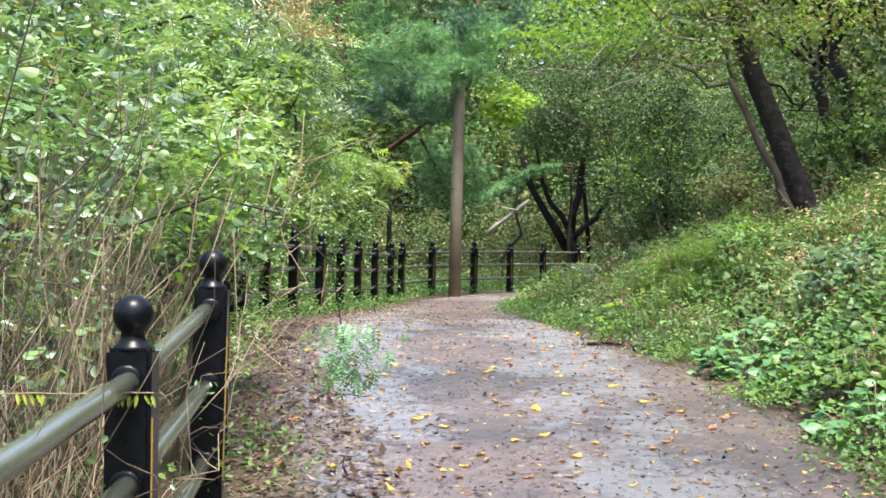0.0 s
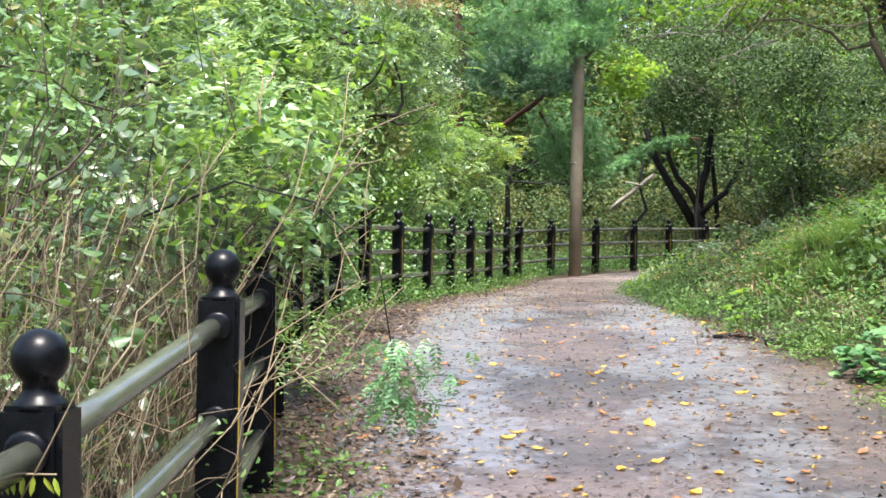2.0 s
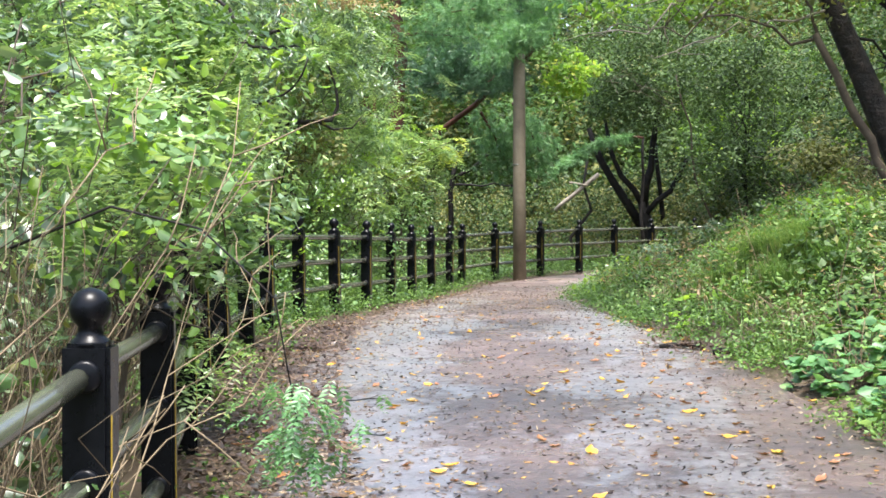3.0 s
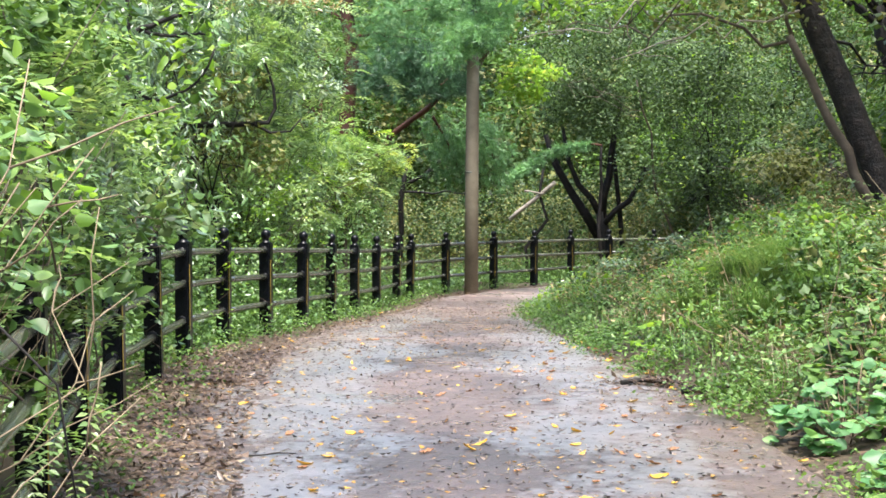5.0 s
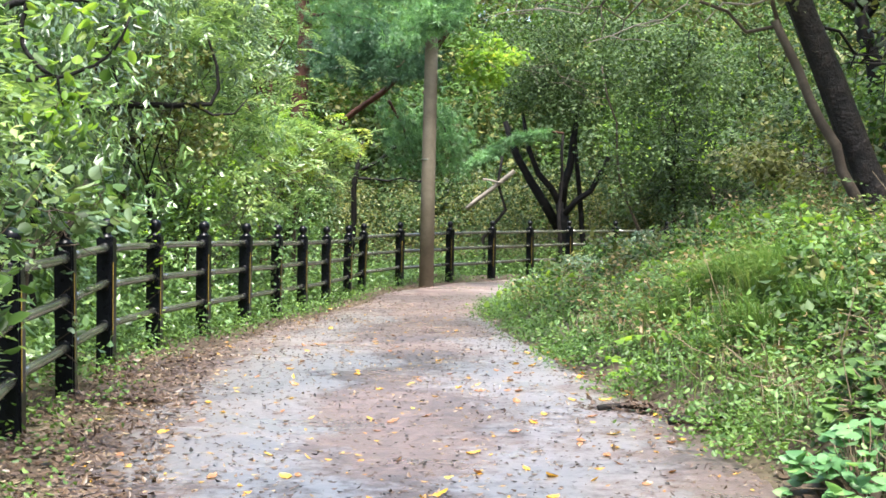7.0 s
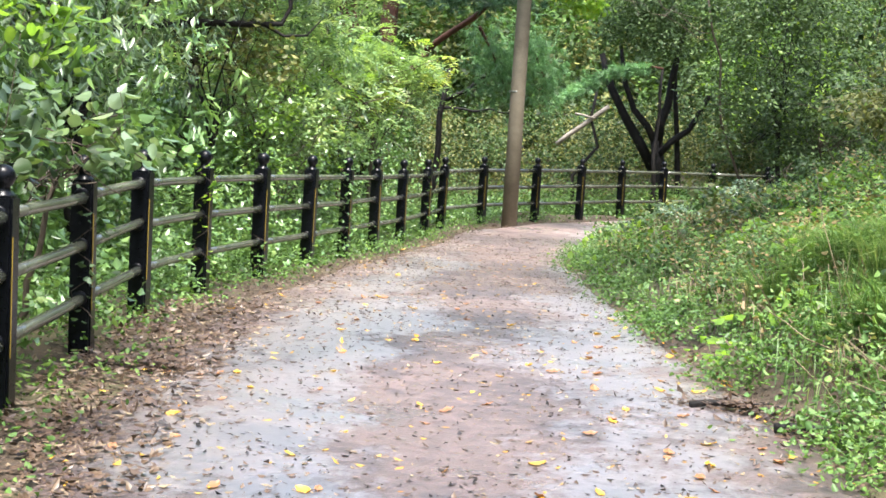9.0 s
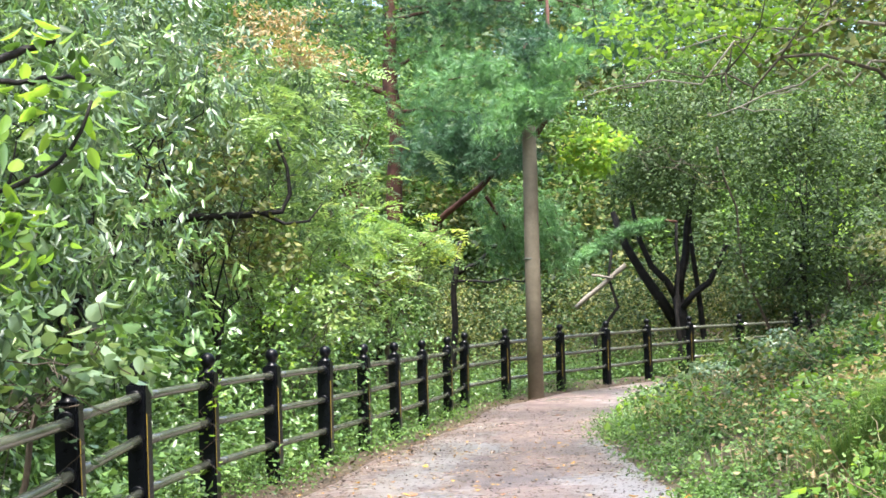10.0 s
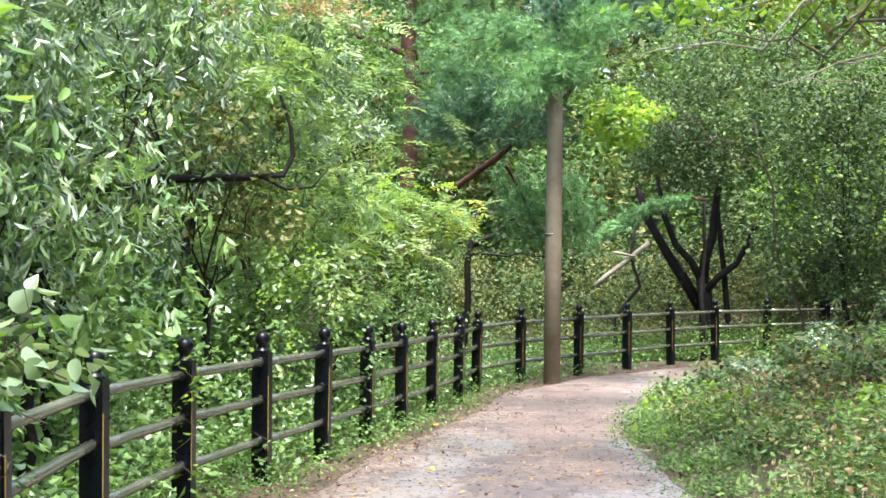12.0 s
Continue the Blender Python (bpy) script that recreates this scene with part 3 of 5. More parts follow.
tree("overhanging_shrub", "broad-leaved shrub leaning over the fence", "shrub", on(-2.35, 8.4), (-2.0, 8.6, 0.8), 0.025, (-1.8, 8.6, 1.4), (0.5, 0.9, 1.2), [(1500, ("oval", 0.075, 0.042, 0.4), G_WEED), (620, FEATHER, G_SUMAC)], M_BARK, 8, 5, 26)
tree("locust_tree", "feather-leaved young tree with pale stems", "tree", on(-4.2, 11.6), (-4.1, 11.7, 1.2), 0.045, (-4.0, 11.8, 2.7), (1.5, 2.2, 2.3), [(1500, FEATHER, G_FRESH), (4500, ("oval", 0.075, 0.046, 0.35), G_GREY), (700, HANGING, G_FRESH)], M_BARK, 9, 6, 46)
tree("chestnut_tree", "tree with narrow glossy drooping leaves", "tree", on(-4.6, 15.4), (-4.5, 15.5, 1.2), 0.05, (-4.35, 15.6, 2.9), (1.75, 2.2, 2.5), [(1250, HANGING, G_GREY), (700, HANGING, G_FRESH), (2500, NARROW, G_GREY)], M_DARKBARK, 9, 7, 60)
dark_limbed = tree("chestnut_tree", "dark-limbed tree with narrow glossy leaves", "tree", on(-4.9, 19.3), (-4.7, 19.3, 1.3), 0.06, (-5.0, 19.5, 3.4), (2.0, 2.4, 2.7), [(1600, HANGING, G_GREY), (800, HANGING, G_FRESH), (3500, NARROW, G_GREY)], M_DARKBARK, 10, 8, 64)
c19 = np.array(on(-4.9, 19.3))
for line, r in [([(-4.7, 19.4, 2.2), (-4.1, 20.3, 2.42), (-3.5, 20.9, 2.47), (-3.15, 21.0, 2.5), (-3.06, 21.0, 2.68), (-3.08, 21.0, 2.95), (-3.2, 21.0, 3.3)], (0.05, 0.03, 0.014)), ([(-3.35, 20.95, 2.49), (-3.1, 20.9, 2.36), (-2.85, 20.9, 2.38), (-2.7, 20.9, 2.55)], (0.022, 0.008))]:
    part("limb", mesh("limb", *tube(np.array(line) - c19, r, 8, 0.06), M_DARKBARK, True), dark_limbed)
tree("sumac_tree", "layered feather-leaved tree with russet flower tips", "tree", on(-4.3, 23.6), (-4.1, 23.7, 1.2), 0.055, (-3.9, 24.0, 2.7), (2.0, 2.1, 1.9), [(330, COMPOUND, G_SUMAC), (90, COMPOUND, G_GREY), (120, HANGING, G_GREY)], M_BARK, 9, 9, 44)
tall = tree("sumac_tree", "tall feather-leaved tree with russet flower tips", "tree", on(-4.7, 21.9), (-4.3, 21.9, 2.2), 0.05, (-3.75, 21.9, 3.4), (1.3, 1.2, 1.1), [(260, COMPOUND, G_SUMAC), (110, COMPOUND, G_FRESH), (250, HANGING, G_GREY)], M_BARK, 8, 10, 36)
pts, _, off = blob_points(1300, np.array((-3.4, 21.9, 4.35)) - np.array(on(-4.7, 21.9)), np.array((1.1, 1.0, 0.45)), 26)
tagged(part("flower_head", foliage(("leaf", 0.08, 0.028, -0.6), G_RUSSET, pts, "flower_head", off), tall, "russet flower heads"), kind="stuff")
tree("sumac_tree", "spreading light-green feather-leaved young tree", "tree", on(-3.9, 23.0), (-3.8, 23.0, 1.0), 0.035, (-3.5, 23.2, 2.1), (1.2, 1.7, 1.1), [(300, COMPOUND, G_SUMAC), (50, COMPOUND, G_LIME), (150, HANGING, G_FRESH)], M_BARK, 8, 16, 30)
tree("sumac_tree", "low layered tree with bright feathered leaves past the rails", "tree", on(-3.0, 26.7), (-2.9, 26.6, 1.3), 0.04, (-2.75, 26.5, 2.3), (0.85, 0.9, 0.75), [(250, COMPOUND, G_SUMAC), (60, COMPOUND, G_LIME), (25, COMPOUND, M_VINE)], M_BARK, 8, 18, 22)
tree("overhanging_shrub", "bright green leafy shrub arching over the near rails", "shrub", on(-1.6, 6.7), (-1.45, 6.7, 0.7), 0.014, (-1.38, 6.75, 1.2), (0.34, 1.05, 0.5), [(520, ("round", 0.06, 0.04, 0.4), G_FRESH), (150, FEATHER, G_SUMAC), (160, ("oval", 0.055, 0.038, 0.3), G_LIME)], M_BARK, 8, 19, 20)
tree("hazel_shrub", "light leafy shrub beside the rails", "shrub", on(-3.3, 21.6), (-3.2, 21.6, 0.6), 0.02, (-3.05, 21.6, 1.25), (0.6, 1.7, 0.75), [(900, ("oval", 0.07, 0.045, 0.3), G_SUMAC), (500, ("oval", 0.06, 0.036, 0.3), G_LIME)], M_BARK, 7, 27, 24)
tree("hazel_shrub", "leafy light-green shrub in the hollow", "shrub", on(-4.2, 27.0), (-4.1, 27.0, 0.8), 0.03, (-3.8, 27.2, 1.7), (1.2, 2.0, 1.2), [(4200, BROAD, G_FRESH), (1500, BROAD, G_OLIVE)], M_BARK, 8, 17, 34)
tree("overhanging_shrub", "broad grey-green leaves hanging over the rails", "shrub", on(-3.3, 13.9), (-2.95, 13.9, 1.0), 0.02, (-2.5, 12.9, 1.27), (0.42, 0.9, 0.3), [(110, ("round", 0.1, 0.075, 0.5), G_GREY), (120, ("round", 0.09, 0.068, 0.5), G_DEEP), (60, ("round", 0.08, 0.06, 0.5), G_WEED)], M_BARK, 8, 15, 22)
tree("oak_tree", "green broad-leaved tree behind the fence", "tree", on(-5.3, 28.2), (-5.4, 28.2, 3.0), 0.08, (-5.4, 28.3, 5.2), (2.2, 2.4, 3.0), [(14000, BROAD, G_WEED), (900, FERNY, G_GREY)], M_BARK, 9, 11, 60)
tree("oak_tree", "dark broad-leaved tree behind the fence", "tree", on(-7.5, 17.0), (-7.3, 17, 2.0), 0.09, (-7.0, 17.2, 4.2), (2.6, 4.0, 3.6), [(14000, BIG, G_DEEP)], M_DARKBARK, 9, 12, 60)
tree("red_pine", "red-barked pine trunk among leaves", "tree", on(-4.0, 30.2), (-3.95, 30.2, 3.0), 0.15, (-4.9, 31.0, 4.4), (1.5, 1.5, 1.6), [(5000, BROAD, G_DEEP), (700, FERNY, G_WEED)], M_PINEBARK, 7, 13, 30)
# slender understorey behind the rails
for k, (x, y, h, r) in enumerate([(-4.2, 17.5, 2.6, 0.05), (-3.9, 20.8, 2.4, 0.045), (-3.6, 25.6, 2.6, 0.05), (-3.2, 27.0, 1.5, 0.03), (-4.2, 34.5, 2.2, 0.04)]):
    tree("sapling", "thin dark sapling with sparse leaves", "sapling", on(x, y), (x + 0.1, y, h * 0.6), r, (x, y, h), (0.9, 0.9, 1.1), [(1500, BROAD, (G_WEED, G_OLIVE, G_DEEP)[k % 3])], M_DARKBARK, 6, 20 + k, 22, 7, "saplings behind the fence")

# the forked tree past the bend
fork_tree = thing("forked_tree", "black wet trunk forking low into several limbs", "tree", at=on(1.9, 37.6))
b0 = np.array(on(1.9, 37.6))
for nm, line, r in [("trunk", [(2.0, 37.6, -0.4), (1.93, 37.6, 0.5), (1.9, 37.55, 1.0), (1.82, 37.5, 1.55)], (0.25, 0.2, 0.17)), ("limb", [(1.8, 37.7, 0.9), (1.42, 37.65, 1.55), (1.1, 37.6, 2.05), (0.76, 37.55, 2.65), (0.5, 37.5, 3.4)], (0.16, 0.14, 0.12, 0.08)),
                    ("limb", [(1.84, 37.5, 1.4), (1.6, 37.45, 1.85), (1.28, 37.4, 2.2), (1.06, 37.4, 2.75), (0.9, 37.3, 3.6)], (0.11, 0.1, 0.085, 0.05)), ("limb", [(1.83, 37.5, 1.4), (1.88, 37.45, 1.95), (2.02, 37.45, 2.35), (2.08, 37.4, 3.0), (2.3, 37.3, 4.2)], (0.15, 0.13, 0.11, 0.06)),
                    ("limb", [(1.9, 37.45, 1.25), (2.15, 37.45, 1.55), (2.5, 37.5, 1.8), (2.72, 37.5, 2.2), (2.9, 37.5, 2.6)], (0.1, 0.09, 0.07)), ("stem", [(2.38, 37.7, -0.3), (2.36, 37.7, 0.6), (2.28, 37.7, 1.6), (2.2, 37.65, 2.3), (2.12, 37.6, 3.2)], (0.095, 0.08, 0.06))]:
    part(nm, mesh(nm, *tube(np.array(line) - b0, [q * 0.78 for q in r], 10, 0.07), M_DARKBARK, True), fork_tree)
p1, _, off = blob_points(15000, np.array((1.9, 36.8, 4.9)) - b0, np.array((2.1, 1.7, 1.7)), 60)
part("crown", foliage(BROAD, G_DEEP, p1, "crown", off), fork_tree)
p1, _, off = blob_points(6000, np.array((3.4, 36.9, 4.0)) - b0, np.array((1.2, 1.5, 2.0)), 40)
part("crown", foliage(BROAD, G_WEED, p1, "crown", off), fork_tree)

# vine-hung slope at the outside of the bend
tree("vine_thicket", "dark vine-hung thicket past the bend", "thicket", on(4.6, 39.5), (4.6, 39.5, 2.5), 0.12, (4.4, 39.3, 2.8), (1.9, 1.2, 3.2), [(15000, BROAD, G_DEEP)], M_DARKBARK, 6, 41, 70)
tree("vine_thicket", "grey-green vine-hung thicket past the bend", "thicket", on(6.5, 37.0), (6.5, 37.0, 3.0), 0.12, (6.2, 36.6, 3.2), (1.8, 1.6, 3.6), [(13000, BROAD, G_DEEP), (3000, BROAD, G_WEED), (700, BROAD, G_OLIVE)], M_DARKBARK, 6, 42, 70)

# leaning pine, its boughs in front of the pole
pine = thing("leaning_pine", "leaning red pine with long blue-green needles", "tree", at=on(-6.0, 33.6))
q0 = np.array(on(-6.0, 33.6))
part("trunk", mesh("trunk", *tube(bent(np.array((-6.0, 33.6, q0[2] - 0.3)) - q0, np.array((-2.8, 33.0, 3.06)) - q0, 8, 0.04, seed=5), (0.08, 0.06), 10, 0.05), M_PINEBARK, True), pine)
part("trunk", mesh("trunk", *tube(bent(np.array((-2.9, 33.0, 3.0)) - q0, np.array((-0.85, 32.4, 4.55)) - q0, 8, 0.03, seed=6), (0.06, 0.05), 10, 0.05), M_PINEBARK, True), pine)


part("trunk", mesh("trunk", *tube(np.array([(-0.95, 32.45, 4.48), (-0.7, 32.3, 4.8), (-0.6, 32.2, 5.6), (-0.6, 32.1, 7.0)]) - q0, (0.06, 0.03), 10, 0.05), M_PINEBARK, True), pine)


def pine_bough(parent, origin, a, b, r, tufts, spread, mat=G_PINE, seed=0, L=0.19, arch=0.05):
    """A bough with side shoots, needles in tufts along it."""
    line = bent(np.array(a) - origin, np.array(b) - origin, 9, 0.06, -arch, seed)
    part("bough", mesh("bough", *tube(line, (r, r * 0.3), 6), M_PINEBARK, True), parent)
    tufts = int(tufts * 0.9)
    u = rng.uniform(0.1, 1, tufts) ** 0.8
    base = np.stack([np.interp(u, np.linspace(0, 1, 9), line[:, k]) for k in range(3)], 1) + rng.normal(0, 1, (tufts, 3)) * spread
    d = unit(unit(line[-1] - line[0]) * 1.3 + rng.normal(0, 0.5, (tufts, 3)) + [0, 0, 0.15])
    v, t = needles(base, d, 26, L, 0.014)
    part("needles", tri_mesh("needles", v, t, mat), parent, "soft blue-green needle tufts")


for k, (a, b, n, sp, mt) in enumerate([((-1.2, 32.8, 4.0), (-2.75, 31.0, 3.95), 330, (0.3, 0.25, 0.15), G_PINEDARK), ((-1.4, 32.8, 4.3), (-2.3, 30.9, 4.45), 280, (0.3, 0.25, 0.15), G_PINEDARK), ((-1.2, 32.8, 4.0), (-1.6, 30.8, 3.95), 240, (0.35, 0.2, 0.14), G_PINEDARK),
                                       ((-0.65, 32.2, 4.9), (-1.35, 28.2, 4.12), 330, (0.2, 0.12, 0.11), G_PINE), ((-0.6, 32.2, 5.2), (-0.85, 28.2, 4.55), 330, (0.22, 0.12, 0.12), G_PINE), ((-0.6, 32.2, 5.6), (-0.25, 28.3, 5.15), 260, (0.22, 0.14, 0.13), G_PINE),
                                       ((-0.6, 32.2, 5.9), (-0.9, 28.6, 5.45), 240, (0.22, 0.15, 0.14), G_PINEDARK), ((-1.9, 33.0, 3.5), (-1.35, 33.7, 2.3), 230, (0.25, 0.25, 0.22), G_PINE), ((-1.2, 33.2, 3.7), (-0.55, 33.9, 2.4), 230, (0.25, 0.25, 0.22), G_PINE),
                                       ((-0.6, 32.2, 5.5), (-2.4, 31.6, 5.5), 300, (0.35, 0.3, 0.2), G_PINE), ((-0.6, 32.2, 5.6), (1.2, 31.2, 6.1), 240, (0.35, 0.3, 0.2), G_PINEDARK)]):
    pine_bough(pine, q0, a, b, 0.035, n, np.array(sp), mt, seed=60 + k)
frond_tree = thing("pine_sapling", "slim pine with one arching drooping bough", "tree", at=on(1.7, 35.8))
w0 = np.array(on(1.7, 35.8))
part("trunk", mesh("trunk", *tube(bent((0, 0, -0.2), np.array((1.75, 35.6, 3.05)) - w0, 8, 0.05, seed=9), (0.05, 0.03), 7), M_DARKBARK, True), frond_tree)
pine_bough(frond_tree, w0, (1.75, 35.5, 3.02), (-0.22, 35.1, 2.3), 0.03, 260, np.array((0.09, 0.12, 0.04)), seed=80, L=0.17, arch=0.1)
# dead snag beside the pole
snag = thing("dead_branch", "bare broken pale branch lying against shrubs", "branch", at=on(-0.2, 36.6))
n0 = np.array(on(-0.2, 36.6))
part("stem", mesh("stem", *tube(bent(np.array((-0.35, 36.5, 1.35)) - n0, np.array((0.72, 36.5, 2.22)) - n0, 6, 0.03, seed=2), (0.05, 0.05), 8), M_PALEBARK, True), snag)
part("stem", mesh("stem", *tube(bent(np.array((0.0, 36.45, 2.02)) - n0, np.array((0.45, 36.45, 1.95)) - n0, 5, 0.05, seed=6), (0.03, 0.02), 7), M_PALEBARK, True), snag)
part("stem", mesh("stem", *tube(bent((0.2, 0.1, -0.2), np.array((0.45, 36.5, 2.6)) - n0, 6, 0.08, seed=3), (0.05, 0.03), 7), M_DARKBARK, True), snag)
crook = thing("dead_tree", "thin dark crooked dead tree with bare limbs", "tree", at=on(-2.9, 34.5))
c0 = np.array(on(-2.9, 34.5))
for a, b, r in [((-2.9, 34.5, c0[2] - 0.2), (-2.55, 34.4, 2.75), (0.08, 0.05)), ((-2.6, 34.4, 2.1), (-1.5, 34.2, 2.78), (0.045, 0.02)), ((-2.75, 34.4, 1.95), (-1.2, 34.2, 1.9), (0.03, 0.015)), ((-1.3, 34.2, 1.95), (-1.0, 34.2, 1.45), (0.02, 0.01))]:
    part("limb", mesh("limb", *tube(bent(np.array(a) - c0, np.array(b) - c0, 7, 0.08, seed=int(9 + 10 * b[2])), r, 7), M_DARKBARK, True), crook)
far_pine = thing("red_pine", "tall red-trunked pine behind the thicket", "tree", at=on(-5.0, 42.0))
f0 = np.array(on(-5.0, 42.0))
part("trunk", mesh("trunk", *tube(bent((0, 0, -0.3), np.array((-4.8, 42, 11.0)) - f0, 10, 0.02, seed=4), (0.26, 0.16), 10, 0.05), M_PINEBARK, True), far_pine)
part("limb", mesh("limb", *tube(bent(np.array((-4.9, 42, 6.9)) - f0, np.array((-6.3, 41.8, 7.4)) - f0, 6, 0.05, seed=5), (0.09, 0.05), 8), M_PINEBARK, True), far_pine)
for k, (a, b, n) in enumerate([((-4.9, 42, 7.5), (-3.0, 41.0, 7.9), 260), ((-4.9, 42, 8.2), (-6.8, 41, 8.6), 260), ((-4.9, 42, 6.4), (-2.6, 41.4, 6.2), 240), ((-4.9, 42, 8.8), (-1.6, 40.6, 8.4), 320), ((-4.9, 42, 9.0), (0.8, 40, 8.2), 360), ((-4.9, 42, 5.4), (-3.0, 41.2, 5.0), 200), ((-4.8, 42, 9.6), (-2.4, 41, 9.8), 320), ((-4.8, 42, 9.6), (-7.4, 41, 9.7), 320), ((-4.8, 42, 9.9), (-0.2, 40.5, 9.6), 340)]):
    pine_bough(far_pine, f0, a, b, 0.05, n, np.array((0.5, 0.5, 0.3)), (G_PINE, G_PINEDARK)[k % 2], seed=90 + k, L=0.24)

# the leaning tree on the bank
lean = thing("leaning_tree", "dark wet leaning trunk on the grassy bank", "tree", at=on(4.08, 18.9))
l0 = np.array(on(4.08, 18.9))
part("trunk", mesh("trunk", *tube([(0.06, 0, -0.3), (0.0, 0, 0.1), (-0.2, 0, 0.55), (-0.48, 0, 1.25), (-0.85, 0, 2.15), (-1.2, -0.1, 3.3), (-1.45, -0.2, 4.6)], (0.21, 0.165, 0.15, 0.14, 0.13, 0.105, 0.08), 18, 0.09), M_RIDGEBARK, True), lean)
part("second_stem", mesh("second_stem", *tube(bent((-0.2, -0.35, -0.1), (-1.15, -0.4, 1.85), 9, 0.02, seed=3), (0.06, 0.042), 9, 0.06), M_BARK, True), lean, "thinner grey-brown stem")
for k, (a, b, r) in enumerate([((-1.1, -0.4, 1.8), (-3.4, -0.6, 2.0), 0.03), ((-1.1, -0.4, 1.8), (-1.6, -0.4, 3.3), 0.035), ((-0.8, 0, 2.0), (0.6, 0.4, 1.2), 0.035), ((-1.2, 0, 3.2), (-3.9, -1, 3.0), 0.03), ((-1.0, 0, 2.6), (-3.0, -2.5, 2.7), 0.025), ((-1.3, 0, 3.8), (-3.8, -3.5, 3.3), 0.03), ((-1.3, 0, 3.8), (-2.6, 2.4, 3.6), 0.03), ((-1.2, 0, 3.4), (1.2, -1.0, 4.0), 0.04)]):
    line = bent(a, b, 9, 0.2, seed=70 + k)
    tw = [tube(line, (r * 0.7, r * 0.15), 6)]
    for q in range(12):
        o = line[rng.integers(3, 9)]
        tw.append(tube(bent(o, o + rng.normal(0, 0.3, 3), 5, 0.2, seed=q + 10 * k), (r * 0.3, 0.003), 4))
    part("branch", mesh("branch", *join(tw), M_BARK if k != 2 else M_DARKBARK, True), lean)
# the first, highest crown is out of view, added to shade the bank
for n, c, r, st, mt in [(3200, (3.4, 16.8, 6.9), (3.2, 4.2, 1.3), BIG, G_OLIVE), (4600, (2.5, 18.8, 5.4), (2.9, 2.8, 1.3), BROAD, G_OLIVE), (1500, (1.5, 19.6, 4.35), (1.4, 1.8, 0.6), BROAD, G_LIME), (1300, (1.9, 17.2, 4.5), (1.6, 1.6, 0.7), BROAD, G_LIME), (420, (1.0, 18.9, 3.72), (1.15, 0.8, 0.24), ("oval", 0.09, 0.06, 0.4), G_LIME), (350, (2.3, 18.6, 3.5), (0.8, 0.8, 0.35), BROAD, G_OLIVE), (800, (3.5, 17.8, 4.05), (1.3, 1.2, 0.6), BROAD, G_LIME), (900, (3.6, 17.6, 3.9), (1.5, 1.3, 0.7), BROAD, G_OLIVE)]:
    pp, _, off = blob_points(n, np.array(c) - l0, np.array(r), 90)
    part("crown", foliage(st, mt, pp, "crown", off), lean)

for k, (x, y, fx, fz, cz, r, n, m1) in enumerate([(5.9, 24.5, 5.3, 4.4, 6.0, (2.4, 2.6, 1.9), 9000, G_OLIVE), (3.9, 31.0, 3.5, 2.2, 3.2, (1.5, 1.6, 2.2), 10000, G_DEEP), (8.0, 19.0, 7.4, 4.4, 6.6, (2.4, 3.0, 2.6), 9000, G_OLIVE), (7.5, 29.5, 7.0, 4.5, 6.2, (2.4, 2.8, 2.4), 10000, G_DEEP), (10.0, 34.0, 9.6, 5.0, 7.0, (2.6, 2.6, 3.0), 9000, G_OLIVE)]):
    tree("bank_tree", "dark-trunked tree on the upper bank", "tree", on(x, y), (fx, y, fz), 0.12 if k != 1 else 0.045, (fx, y - 0.2, cz), r, [(n, BROAD, m1), (n // 16, BROAD, G_LIME)], M_DARKBARK, 10, 100 + k, 50, 9, "trees on the upper bank")
for k, (a, b, r) in enumerate([((-0.95, -0.05, 2.45), (-3.7, -0.2, 1.95), 0.022), ((-0.85, -0.05, 2.2), (-3.0, -0.5, 1.6), 0.018), ((-1.0, -0.1, 2.7), (-3.4, 0.4, 2.3), 0.018)]):
    line = bent(a, b, 10, 0.12, seed=90 + k)
    fine = [tube(line, (r, r * 0.25), 6)]
    for q in range(9):
        o = line[rng.integers(3, 10)]
        fine.append(tube(bent(o, o + rng.normal(0, 0.22, 3) * [1.3, 1, 0.6], 5, 0.2, seed=q + 10 * k), (0.006, 0.002), 4))
    part("branch", mesh("branch", *join(fine), M_PALEBARK, True), lean, "pale bare lichen-grey branch")
tree("bank_tree", "dark leaning trunk higher on the bank", "tree", on(5.45, 21.0), (4.72, 21.0, 4.5), 0.11, (4.3, 20.8, 5.9), (1.9, 1.8, 1.3), [(4500, BROAD, G_OLIVE), (600, BROAD, G_LIME)], M_RIDGEBARK, 9, 111, 50, 12, "trees on the upper bank")
# yellow-green bough beside the pole
tree("young_maple", "yellow-green broad-leaved young tree past the bend", "tree", on(3.2, 31.4), (2.2, 30.8, 4.0), 0.022, (0.1, 29.6, 3.95), (0.62, 0.6, 0.45), [(620, BIG, G_LIME), (90, BIG, M_VINE)], M_BARK, 3, 121, 40)

